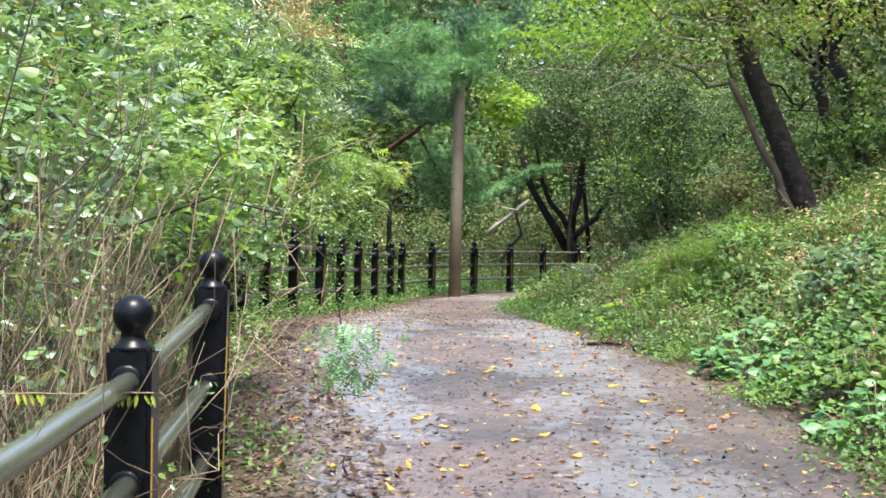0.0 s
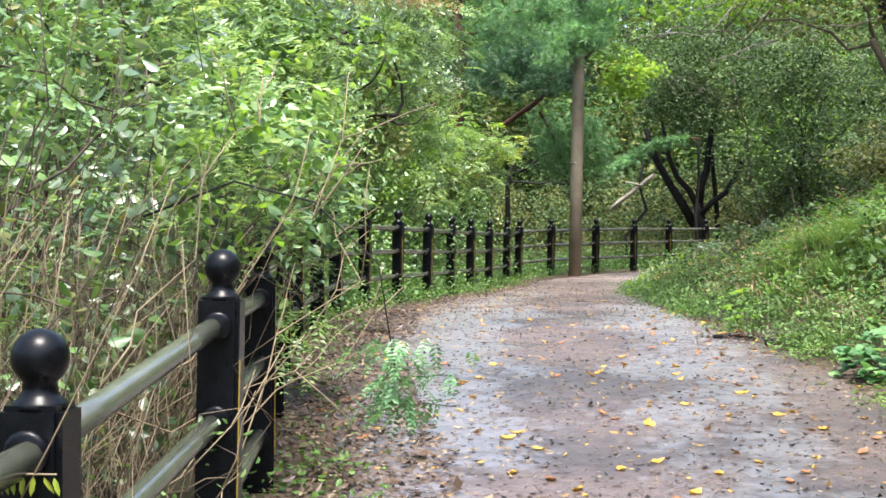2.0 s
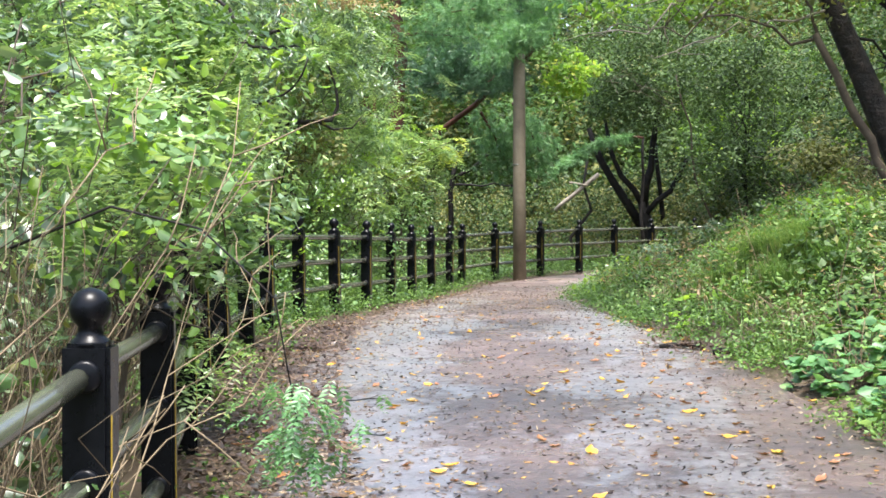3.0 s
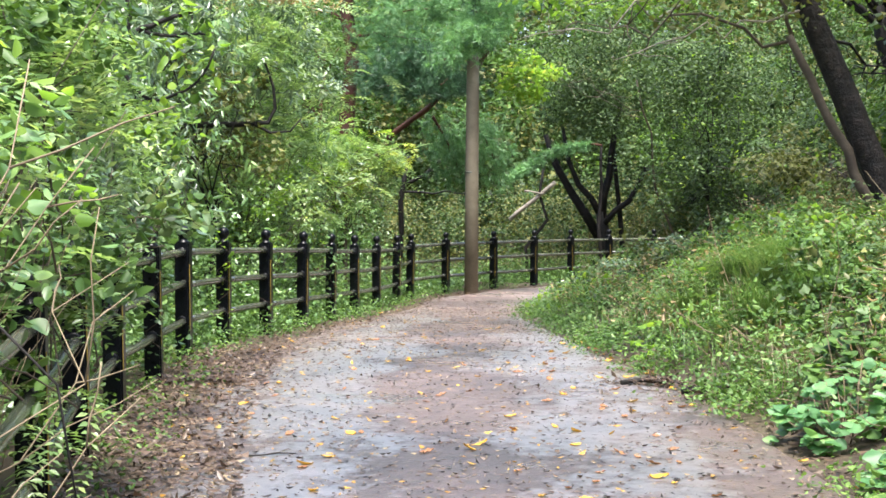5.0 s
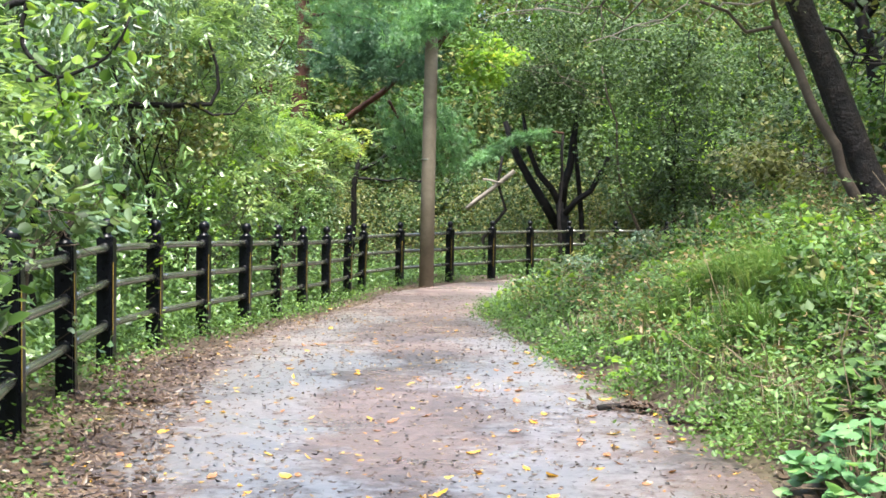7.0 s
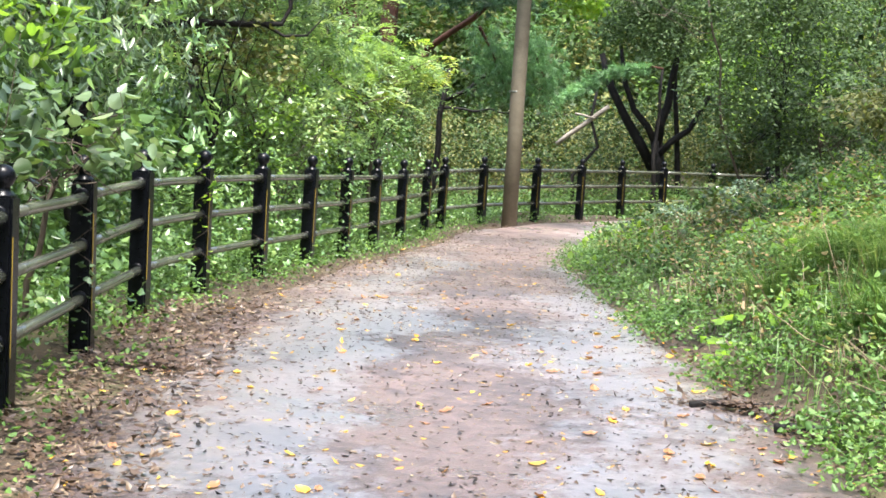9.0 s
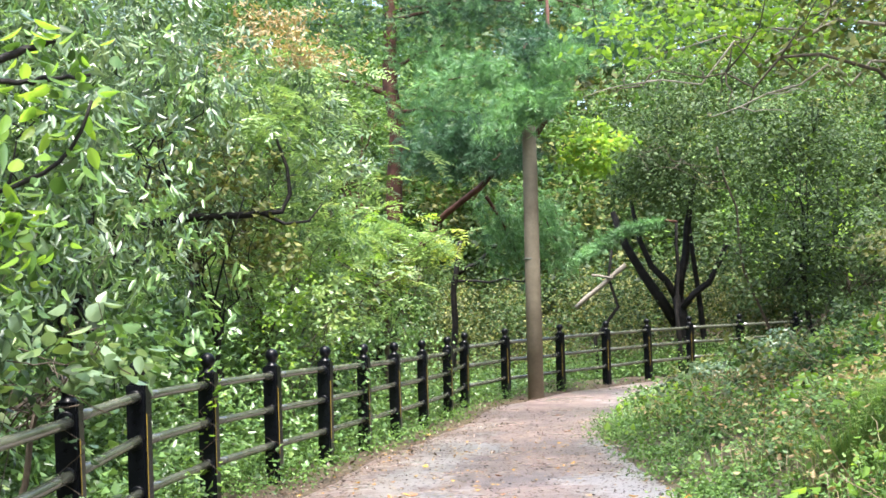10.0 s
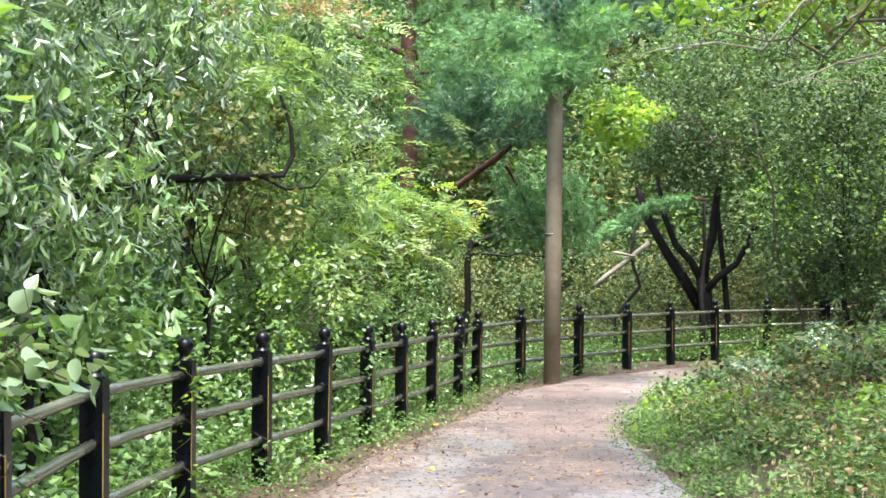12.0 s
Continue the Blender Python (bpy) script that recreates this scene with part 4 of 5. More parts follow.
# ---------------------------------------------------------------- thickets on the bank
for k, (x, y, z, r, n, m1) in enumerate([(4.4, 22.5, 1.9, (1.3, 1.6, 0.9), 4500, G_OLIVE), (5.4, 20.0, 2.4, (1.4, 1.6, 1.1), 4000, G_WEED), (3.9, 25.2, 1.1, (0.8, 1.2, 0.5), 2600, G_DEEP), (5.2, 27.5, 2.4, (1.5, 1.6, 1.3), 5000, G_DEEP), (6.6, 23.0, 3.3, (1.5, 2.0, 1.3), 4500, G_OLIVE), (6.4, 16.5, 3.0, (1.3, 1.8, 1.2), 3600, G_OLIVE), (4.4, 31.5, 1.7, (1.4, 1.3, 1.2), 4500, G_DEEP), (3.9, 28.2, 0.55, (0.8, 0.9, 0.35), 2200, G_WEED)]):
    tree("bank_shrub", "straggling shrub with small leaves on the bank", "shrub", on(x, y), (x, y, z), 0.03, (x, y, z), r, [(n, BROAD, m1), (n // 20, BROAD, G_LIME)], M_BARK, 8, 140 + k, 34, 6, "shrubs on the bank")


for k, (x, y, z, r, n) in enumerate([(0.85, 25.0, 0.1, (0.4, 0.5, 0.26), 1500), (1.5, 23.6, 0.35, (0.8, 1.3, 0.4), 4200), (2.2, 20.6, 0.65, (1.0, 1.3, 0.55), 4200), (2.7, 24.6, 0.6, (0.9, 1.0, 0.45), 3600), (2.2, 27.4, 0.08, (0.7, 0.7, 0.18), 1500), (2.6, 10.6, 0.55, (0.5, 0.8, 0.5), 1800), (2.5, 13.6, 0.6, (0.7, 1.0, 0.5), 2600)]):
    tree("bramble_mound", "mounded bramble with mixed green and yellow leaves", "bramble", on(x, y), (x, y, z), 0.015, (x, y, z), r, [(n, ("oval", 0.055, 0.04, 0.2), (G_WEED, G_GREY)[k % 2]), (n // 3, BROAD, G_DEEP), (n // 7, BROAD, G_OLIVE)], M_BARK, 8, 180 + k, 30, 5, "bramble mounds on the bank")


def bank_points(n, y0, y1, d0, d1, power=1.0, patch=None):
    """Places on the bank; patch: (size, offset) keeps them in drifts."""
    y = rng.uniform(y0, y1, n)
    d = d0 + (d1 - d0) * rng.uniform(0, 1, n) ** power
    x = edge(RIGHT, y) + d
    keep = ~((np.abs(y - 17.6) < 1.5) & (np.abs(d - 3.3) < 0.7))
    if patch:
        f, o = patch
        keep &= np.array([noise.noise((a / f + o, b / f, o)) for a, b in zip(x, y)]) > rng.uniform(-0.16, 0.16, n)
    x, y = x[keep], y[keep]
    return np.stack([x, y, height(x, y)], 1)


def weeds(name, label, roots, per, tall, style, mat, spread=0.14):
    """Low leafy plants at roots: leaves at all heights about unseen stems."""
    p = np.repeat(roots, per, 0)
    h = np.repeat(rng.uniform(0.35, 1.0, len(roots)), per) * tall * rng.uniform(0.15, 1, len(p))
    p = p + rng.normal(0, spread, p.shape) * [1, 1, 0]
    p[:, 2] += h
    ob = new(name, foliage(style, mat, p, name))
    return tagged(ob, label, "undergrowth", kind="stuff")


SMALL = ("oval", 0.036, 0.025, 0.15)
weeds("bank_weeds", "low bright weeds along the path edge", bank_points(2900, 4, 31, -0.08, 0.95, 1.2, (0.7, 3)), 24, 0.22, ("oval", 0.034, 0.022, 0.15), G_WEED)
weeds("bank_weeds", "mixed leafy weeds over the bank", bank_points(1700, 6, 32, 0.1, 4.5, 0.8, (1.0, 7)), 20, 0.34, ("oval", 0.036, 0.024, 0.15), G_GRASS)
weeds("bank_weeds", "dark creepers over the bank", bank_points(3200, 6, 33, 0.2, 6, 0.9, (1.4, 11)), 24, 0.3, ("oval", 0.045, 0.032, 0.2), G_DEEP)
weeds("bank_weeds", "grey-green mugwort over the bank", bank_points(1200, 6, 31, 0.1, 5, 0.9, (1.1, 19)), 18, 0.42, TINY, G_GRASS)
weeds("bank_weeds", "broad kudzu leaves low on the near bank", bank_points(70, 4.0, 10.6, 0.05, 1.2), 24, 0.35, ("oval", 0.06, 0.05, 0.2), G_WEED, 0.14)
weeds("bank_weeds", "dry and yellowing weeds on the bank", bank_points(2400, 8, 30, 0.4, 5.0, 1, (0.9, 29)), 16, 0.36, ("oval", 0.042, 0.024, 0.2), G_OLIVE)
weeds("bank_weeds", "rust-brown dead weeds on the bank", bank_points(2600, 8, 30, 0.5, 5.0, 1, (0.8, 37)), 14, 0.36, TINY, G_RUSSET)
weeds("bank_weeds", "yellow-green kudzu leaves over the bank", bank_points(260, 14, 29, 0.1, 2.6, 1, (1.6, 61)), 22, 0.4, ("oval", 0.075, 0.06, 0.2), G_LIME)
weeds("bank_weeds", "taller leafy plants standing out of the bank", bank_points(170, 7, 24, 0.3, 3.5), 46, 0.6, ("oval", 0.05, 0.034, 0.3), G_WEED, 0.08)
weeds("bank_weeds", "tall rust-brown dead plants on the bank", bank_points(60, 10, 24, 1.2, 4.0), 36, 0.5, TINY, G_RUSSET, 0.12)
roots = bank_points(420, 7, 28, 0.3, 4.5, 1, (1.0, 43))
stalks = join([tube(bent(q, q + rng.normal(0, 0.28, 3) + [-0.1, -0.1, 0.36], 4, 0.2, seed=i), (0.004, 0.0015), 4) for i, q in enumerate(roots)])
tagged(new("dry_stalks", mesh("dry_stalks", *stalks, M_STRAW)), "dry straw-coloured stalks among the weeds", "undergrowth", kind="stuff")
tufts = np.repeat(bank_points(17, 13.4, 16.2, 0.6, 1.5), 190, 0)
tufts = tufts + rng.normal(0, 0.09, tufts.shape) * [1, 1, 0]
tagged(new("bank_grass", tri_mesh("bank_grass", *grass(tufts, 0.5, 0.007, np.array([-0.9, -0.6, 0])), G_GRASS)), "long arching grass tufts on the bank", "grass", kind="stuff")
tufts = np.repeat(bank_points(430, 7, 30, 0.2, 5, 1, (1.2, 51)), 34, 0)
tufts = tufts + rng.normal(0, 0.12, tufts.shape) * [1, 1, 0]
tagged(new("bank_grass", tri_mesh("bank_grass", *grass(tufts, 0.36, 0.0045, np.array([-0.35, -0.25, 0])), G_GRASS)), "short grass among the bank weeds", "grass", kind="stuff")


tufts = np.repeat(bank_points(900, 8, 30, 0.4, 5, 1, (1.0, 61)), 28, 0)
tufts = tufts + rng.normal(0, 0.1, tufts.shape) * [1, 1, 0]
tagged(new("dead_grass", tri_mesh("dead_grass", *grass(tufts, 0.34, 0.004, np.array([-0.45, -0.3, 0])), M_DEADGRASS)), "dead straw grass lying on the bank", "grass", kind="stuff")


def kudzu_clump(x, y, n, reach, tall, seed):
    """Broad three-part leaves held out on stalks from trailing stems."""
    g = np.random.default_rng(seed)
    base = np.array(on(x, y))
    top = thing("kudzu_plant", "broad-leaved pale green trailing vine at the path edge", "vine", "kudzu on the bank", at=base)
    stems, pts, dirs = [], [], []
    for k in range(int(n * 1.5)):
        a = g.uniform(0, 6.28)
        d = g.uniform(0.1, 1) ** 0.6 * reach
        tip = np.array((d * math.cos(a), d * math.sin(a), 0.0))
        tip[2] = float(height(x + tip[0], y + tip[1])) - base[2] + tall * g.uniform(0.2, 1.0) * (1.15 - 0.6 * d / reach)
        stems.append(tube(bent((tip[0] * 0.5, tip[1] * 0.5, -0.02), tip, 4, 0.1, seed=seed * 50 + k), (0.004, 0.0025), 4))
        for turn, size in ((-1.25, 0.85), (0.0, 1.0), (1.25, 0.85)):
            b = a + turn
            pts.append(tip)
            dirs.append((math.cos(b), math.sin(b), g.normal(-0.25, 0.2), size * g.uniform(0.8, 1.25)))
    pts, dirs = np.array(pts), np.array(dirs)
    d = unit(dirs[:, :3])
    face = g.normal(0, 0.3, d.shape) + [-0.15, -0.35, 0.8]
    L = 0.078 * dirs[:, 3]
    part("stem", mesh("stem", *join(stems), M_STRAW, True), top)
    tagged(part("leaf", tri_mesh("leaf", *rounds(pts, d, unit(np.cross(d, face)), L, L * 0.92, 0.12), (G_KUDZU, G_WEED)[seed % 2]), top), kind="stuff")


G_KUDZU = leaf_mat("kudzu_leaf", [(0.04, 0.11, 0.035), (0.075, 0.185, 0.065), (0.13, 0.265, 0.095), (0.24, 0.34, 0.09)], 0.42, 0.35, spec=0.4)
for k, (x, y, n, reach, tall) in enumerate([(2.05, 7.5, 60, 0.38, 0.3), (2.35, 8.4, 80, 0.5, 0.42), (2.0, 9.3, 60, 0.38, 0.32), (2.6, 9.3, 80, 0.5, 0.45), (1.82, 10.5, 80, 0.36, 0.36), (2.2, 11.3, 80, 0.45, 0.4), (2.7, 10.5, 70, 0.5, 0.42), (2.3, 6.5, 50, 0.4, 0.3), (2.9, 12.2, 60, 0.5, 0.4), (3.3, 10.8, 60, 0.5, 0.4), (1.35, 22.6, 60, 0.45, 0.35), (1.25, 24.6, 60, 0.45, 0.35)]):
    kudzu_clump(x, y, n, reach, tall, 700 + k)
weeds("bank_ferns", "feathered dark green plants leaning from the bank", bank_points(110, 9, 17, 0.8, 3.2), 9, 0.4, ("feather", 0.32, 7, 0.075, 0.03), G_DEEP, 0.1)
weeds("bank_ferns", "feathered bright green plants on the bank", bank_points(70, 8, 18, 0.5, 3.2), 8, 0.4, ("feather", 0.3, 7, 0.07, 0.03), G_GRASS, 0.1)
roots = bank_points(150, 11.2, 13.6, 0.25, 1.3)
stalks = join([tube(bent(q, q + rng.normal(0, 0.26, 3) * [1, 1, 0.45] + [0, 0, 0.08], 5, 0.2, seed=900 + i), (0.005, 0.002), 4) for i, q in enumerate(roots)])
tagged(new("brushwood", mesh("brushwood", *stalks, M_STRAW)), "tangle of dry brown twigs at the foot of the bank", "twigs", kind="stuff")


def verge_points(n, y0, y1, d0, d1):
    y = rng.uniform(y0, y1, n)
    x = edge(FENCE, y) + rng.uniform(d0, d1, n)
    return np.stack([x, y, height(x, y)], 1)


weeds("verge_weeds", "green weeds under the fence", verge_points(560, 13.5, 31, -1.0, 0.3), 22, 0.25, SMALL, G_WEED)
weeds("verge_weeds", "yellow-green weeds past the fence", verge_points(800, 10, 33, -4.0, -0.2), 20, 0.5, BROAD, G_FRESH, 0.2)
weeds("verge_weeds", "mixed green weeds past the fence", verge_points(800, 10, 33, -3.0, -0.2), 22, 0.45, SMALL, G_WEED, 0.2)
weeds("verge_weeds", "tall light weeds in the hollow past the rails", verge_points(260, 18, 29, -2.2, -0.4), 40, 1.5, ("leaf", 0.07, 0.035, 0.4), G_FRESH, 0.14)
weeds("verge_weeds", "sparse weeds along the near fence", verge_points(150, 2, 13, -1.3, -0.1), 20, 0.3, SMALL, G_WEED)
weeds("verge_weeds", "low weeds among the leaf litter by the fence", verge_points(60, 3, 14, -0.1, 0.45), 20, 0.16, ("oval", 0.036, 0.024, 0.15), G_WEED, 0.1)
weeds("bend_weeds", "green weeds past the fence at the bend", np.stack([(xx := rng.uniform(-3, 8, 1200)), (yy := rng.uniform(35.3, 41, 1200)), height(xx, yy)], 1), 30, 0.8, ("oval", 0.055, 0.036, 0.25), G_WEED, 0.25)

# ---------------------------------------------------------------- woods that close the view
def woods(label, n, per, xs, ys, zs, mat, style, spread):
    """Clumps of leaves standing on a slope in layers."""
    x, y = rng.uniform(*xs, n), rng.uniform(*ys, n)
    c = np.stack([x, y, height(x, y) + zs[0] + (zs[1] - zs[0]) * rng.uniform(0, 1, n)], 1)
    off = rand_unit(n * per) * rng.uniform(0.2, 1, (n * per, 1)) ** 0.5
    p = np.repeat(c, per, 0) + off * spread * np.repeat(rng.uniform(0.9, 1.9, (n, 1)), per, 0) * [1, 1, 0.7]
    tagged(new("far_woods", foliage(style, mat, p, "far_woods", off)), label, "woods", kind="stuff")


HUGE = ("leaf", 0.20, 0.13, 0.3)
woods("deep green wooded slope across the valley", 2600, 42, (-20, 15), (43.5, 58), (0.1, 4.0), G_DEEP, HUGE, 0.5)
woods("mid green trees on the far slope", 1300, 42, (-20, 15), (43.5, 55), (0.5, 7.0), G_WEED, HUGE, 0.45)
woods("olive and yellowing trees on the far slope", 900, 42, (-20, 15), (43.5, 55), (0.5, 5.0), G_OLIVE, HUGE, 0.45)
woods("deep green woods past the fence", 1300, 30, (-22, -7.5), (8, 42), (0.0, 8.0), G_DEEP, HUGE, 0.5)
woods("tangled green undergrowth in the hollow", 800, 36, (-9.0, -4.4), (10, 38), (0.1, 2.4), G_WEED, BIG, 0.4)
woods("light undergrowth in the hollow", 760, 36, (-8.0, -3.8), (12, 38), (0.1, 2.0), G_FRESH, BIG, 0.35)
woods("olive undergrowth past the bend", 420, 36, (-4.0, 4.5), (38.6, 42), (0.1, 2.2), G_OLIVE, BROAD, 0.35)
woods("green shrubs behind the bend", 420, 44, (-5.0, 5.5), (37.6, 42), (0.1, 2.6), G_DEEP, BROAD, 0.35)
woods("green trees behind the pines", 160, 44, (-9.0, -3.0), (44, 49), (3.5, 8.5), G_WEED, HUGE, 0.6)
woods("olive woods above the bank", 1300, 30, (7, 22), (8, 44), (0.0, 4.0), G_OLIVE, HUGE, 0.5)
woods("dark shrubs on the upper bank", 900, 30, (4.6, 12), (20, 40), (0.0, 3.4), G_DEEP, FAR, 0.45)
woods("dense woods high on the far slope", 2300, 40, (-36, 26), (55, 86), (0.0, 9.0), G_DEEP, ("leaf", 0.42, 0.3, 0.3), 0.9)
woods("olive trees high on the far slope", 500, 40, (-30, 20), (54, 70), (0.5, 6.0), G_OLIVE, ("leaf", 0.36, 0.25, 0.3), 0.8)

# ---------------------------------------------------------------- overhanging twigs
twigs = thing("overhanging_branch", "dark crooked branch with broad green leaves above the fence", "branch", at=(-3.9, 11.4, 1.9))
t0 = np.array((-3.9, 11.4, 1.9))
lines = [([(-3.9, 11.4, 1.9), (-2.8, 11.2, 2.1), (-2.15, 11.0, 2.2), (-1.96, 11.0, 2.29), (-1.81, 11.0, 2.345), (-1.7, 11.0, 2.37)], (0.026, 0.01)), ([(-1.98, 11.0, 2.26), (-1.85, 11.0, 2.235), (-1.72, 11.05, 2.25), (-1.6, 11.05, 2.255)], (0.012, 0.006)),
         ([(-2.1, 11.0, 2.5), (-2.06, 11.0, 2.38), (-2.07, 11.0, 2.22), (-2.12, 11.0, 2.11), (-2.09, 11.0, 2.0), (-2.02, 11.0, 1.915), (-1.94, 11.0, 1.87), (-1.83, 11.0, 1.89), (-1.7, 11.0, 1.95), (-1.62, 11.0, 2.05), (-1.58, 11.0, 2.16)], (0.012, 0.011, 0.006)),
         ([(-3.9, 11.4, 1.88), (-2.6, 11.1, 1.8), (-2.15, 11.0, 1.835), (-2.04, 11.0, 1.86), (-1.94, 11.0, 1.872)], (0.018, 0.009)), ([(-2.1, 11.0, 2.5), (-2.4, 11.1, 2.75), (-3.2, 11.3, 2.6), (-3.9, 11.4, 1.9)], (0.012, 0.02)), ([(-1.93, 11.0, 1.87), (-1.9, 11.0, 1.74), (-1.88, 11.0, 1.66)], (0.006, 0.003))]
ends = []
for k, (line, r) in enumerate(lines):
    fine = np.array([np.interp(np.linspace(0, 1, 22), np.linspace(0, 1, len(line)), np.array(line)[:, i]) for i in range(3)]).T - t0
    fine[1:-1] = (fine[:-2] + 2 * fine[1:-1] + fine[2:]) / 4 + rng.normal(0, 0.004, (20, 3))
    if k != 4:
        ends.append(fine[6:])
    part("stem", mesh("stem", *tube(fine, r, 7, 0.1), M_DARKBARK, True), twigs)
ends = np.concatenate(ends)
pts = ends[rng.integers(0, len(ends), 330)] + rng.normal(0, 0.09, (330, 3)) - [0, 0, 0.06]
tagged(part("foliage", foliage(("round", 0.075, 0.042, 1.3), G_LIME, pts[:170], "foliage"), twigs), "yellow-green hanging leaves", kind="stuff")
tagged(part("foliage", foliage(("round", 0.075, 0.042, 1.3), G_WEED, pts[170:], "foliage"), twigs), "green hanging leaves", kind="stuff")

G_SPRIG = leaf_mat("sprig_leaf", [(0.05, 0.12, 0.05), (0.11, 0.24, 0.1), (0.2, 0.36, 0.16)], 0.36, 0.35)
sprig = thing("drooping_sprig", "feathery green sprig drooping over the path edge", "branch", at=(-1.55, 5.9, 1.0))
s0 = np.array((-1.55, 5.9, 1.0))
stem = np.array([(-1.55, 5.9, 1.0), (-1.2, 5.8, 1.12), (-0.9, 5.7, 1.05), (-0.68, 5.66, 0.85), (-0.62, 5.65, 0.5)]) - s0
part("stem", mesh("stem", *tube(stem, (0.005, 0.002), 6), M_DARKBARK, True), sprig)
bp = stem[-1] + np.array([(rng.normal(0, 0.075), rng.normal(0, 0.07), z) for z in rng.uniform(-0.1, 0.13, 80)])
dd = unit(rng.normal(0, 1, (80, 3)) * [1, 1, 0.2] - [0, 0, 0.9])
tagged(part("leaf_spray", tri_mesh("leaf_spray", *sprays(bp, dd, np.full(80, 0.1), 7, 0.03, 0.013, 0.2), G_SPRIG), sprig), kind="stuff")

# ---------------------------------------------------------------- canes by the near fence
cane = []
for k in range(760):
    y = rng.uniform(2.6, 9.5)
    x = float(edge(FENCE, y)) - 0.3 - abs(rng.normal(0, 0.6))
    q = np.array((x, y, float(height(x, y)) - 0.03))
    h = rng.uniform(0.4, 1.5)
    cane.append(tube(bent(q, q + np.array((rng.normal(0.1, 0.25) * h, rng.normal(0, 0.3) * h, h)), 7, 0.2, seed=k), (rng.uniform(0.0018, 0.0036), 0.001), 4))
tagged(new("dry_canes", mesh("dry_canes", *join(cane), M_STRAW, True)), "tangle of dry tan canes behind the fence", "canes", kind="stuff")
cane = []
for k in range(420):
    y = rng.uniform(3.0, 13.0)
    x = float(edge(FENCE, y)) - 0.5 - abs(rng.normal(0, 0.8))
    q = np.array((x, y, float(height(x, y)) - 0.03))
    h = rng.uniform(0.7, 2.2)
    cane.append(tube(bent(q, q + np.array((rng.normal(0.05, 0.25) * h, rng.normal(0, 0.25) * h, h)), 7, 0.18, seed=1000 + k), (0.0045, 0.0015), 4))
tagged(new("brown_stems", mesh("brown_stems", *join(cane), M_BARK, True)), "brown woody stems of the roadside shrubs", "stems", kind="stuff")
for k, (a, b) in enumerate([((-1.35, 5.2, -0.2), (-0.90, 6.9, 1.05)), ((-1.4, 5.6, 0.1), (-0.7, 6.3, 0.75)), ((-1.5, 6.0, 0.0), (-1.03, 7.4, 0.95)), ((-1.55, 5.0, 0.35), (-0.94, 5.9, 0.55)), ((-1.3, 4.3, -0.2), (-0.9, 5.3, 0.62)), ((-1.45, 4.5, -0.15), (-0.85, 6.0, 1.5)), ((-1.2, 3.9, -0.3), (-1.0, 5.2, 0.25)), ((-1.6, 6.2, 0.3), (-0.9, 6.6, 1.35)), ((-1.4, 5.1, 0.5), (-1.05, 5.6, 1.45))]):
    a, b = np.array(a), np.array(b)
    cn = thing("leaning_cane", "dry cane leaning through the fence rails", "cane", "canes through the fence", at=a)
    ln = bent((0, 0, 0), b - a, 8, 0.16, seed=400 + k)
    side = [tube(bent(ln[q], ln[q] + rng.normal(0, 0.12, 3) + (b - a) * 0.15, 4, 0.1, seed=q + k), (0.003, 0.0015), 4) for q in (4, 5, 6)]
    part("stem", mesh("stem", *tube(ln, (0.0036, 0.0016), 6), M_STRAW, True), cn)
    for sv in side:
        part("twig", mesh("twig", *sv, M_STRAW, True), cn)

# vines on the fence
vine = thing("yellow_vine", "yellowing feathered vine leaf across the near post", "vine", at=(-0.98, 3.63, 0.53))
part("stem", mesh("stem", *tube(bent((-0.65, -0.07, -0.02), (0.09, -0.07, 0.0), 8, 0.02, seed=2), (0.0025, 0.002), 5), M_STRAW, True), vine)
for u0, u1, n in ((-0.62, -0.48, 6), (-0.27, -0.2, 5), (-0.07, 0.085, 9)):
    lb = np.array([(u, -0.07, -0.005) for u in np.linspace(u0, u1, n)])
    part("leaf", tri_mesh("leaf", *ovals(lb, unit(rng.normal(0, 0.2, (n, 3)) + [0.1, -0.1, -1]), unit(rng.normal(0, 0.2, (n, 3)) * [1, 1, 0.2] + [1, 0.2, 0]), 0.037, 0.011), M_VINE), vine, "hanging yellow leaf")
for k, (i, z0, z1, n, mt) in enumerate([(1, 0.3, 0.72, 26, G_FRESH), (2, 0.1, 0.6, 30, G_FRESH), (9, 0.25, 1.0, 60, G_LIME), (12, 0.0, 1.0, 110, G_FRESH), (10, 0.0, 0.4, 30, G_FRESH), (15, 0.0, 0.9, 40, G_WEED), (7, 0.2, 0.9, 40, G_GREY), (22, 0.0, 1.0, 80, G_WEED)]):
    x, y = FENCE[i]
    vn = thing("creeper", "small green creeper climbing a black fence post", "vine", "creepers on the fence", at=(x, y, FZ[i]))
    ln = np.array([(0.075 * math.cos(2.5 * u * 6.28) + 0.03, -0.085 - 0.01 * math.sin(9 * u), z0 + (z1 - z0) * u) for u in np.linspace(0, 1, 14)])
    part("stem", mesh("stem", *tube(ln, (0.003, 0.002), 5), M_BARK, True), vn)
    pts = ln[rng.integers(0, 14, n)] + rng.normal(0, 0.05, (n, 3)) * [1, 0.6, 1]
    part("leaves", foliage(("oval", 0.032 if i < 3 else 0.055, 0.022 if i < 3 else 0.04, 0.4), mt, pts, "leaves"), vn)

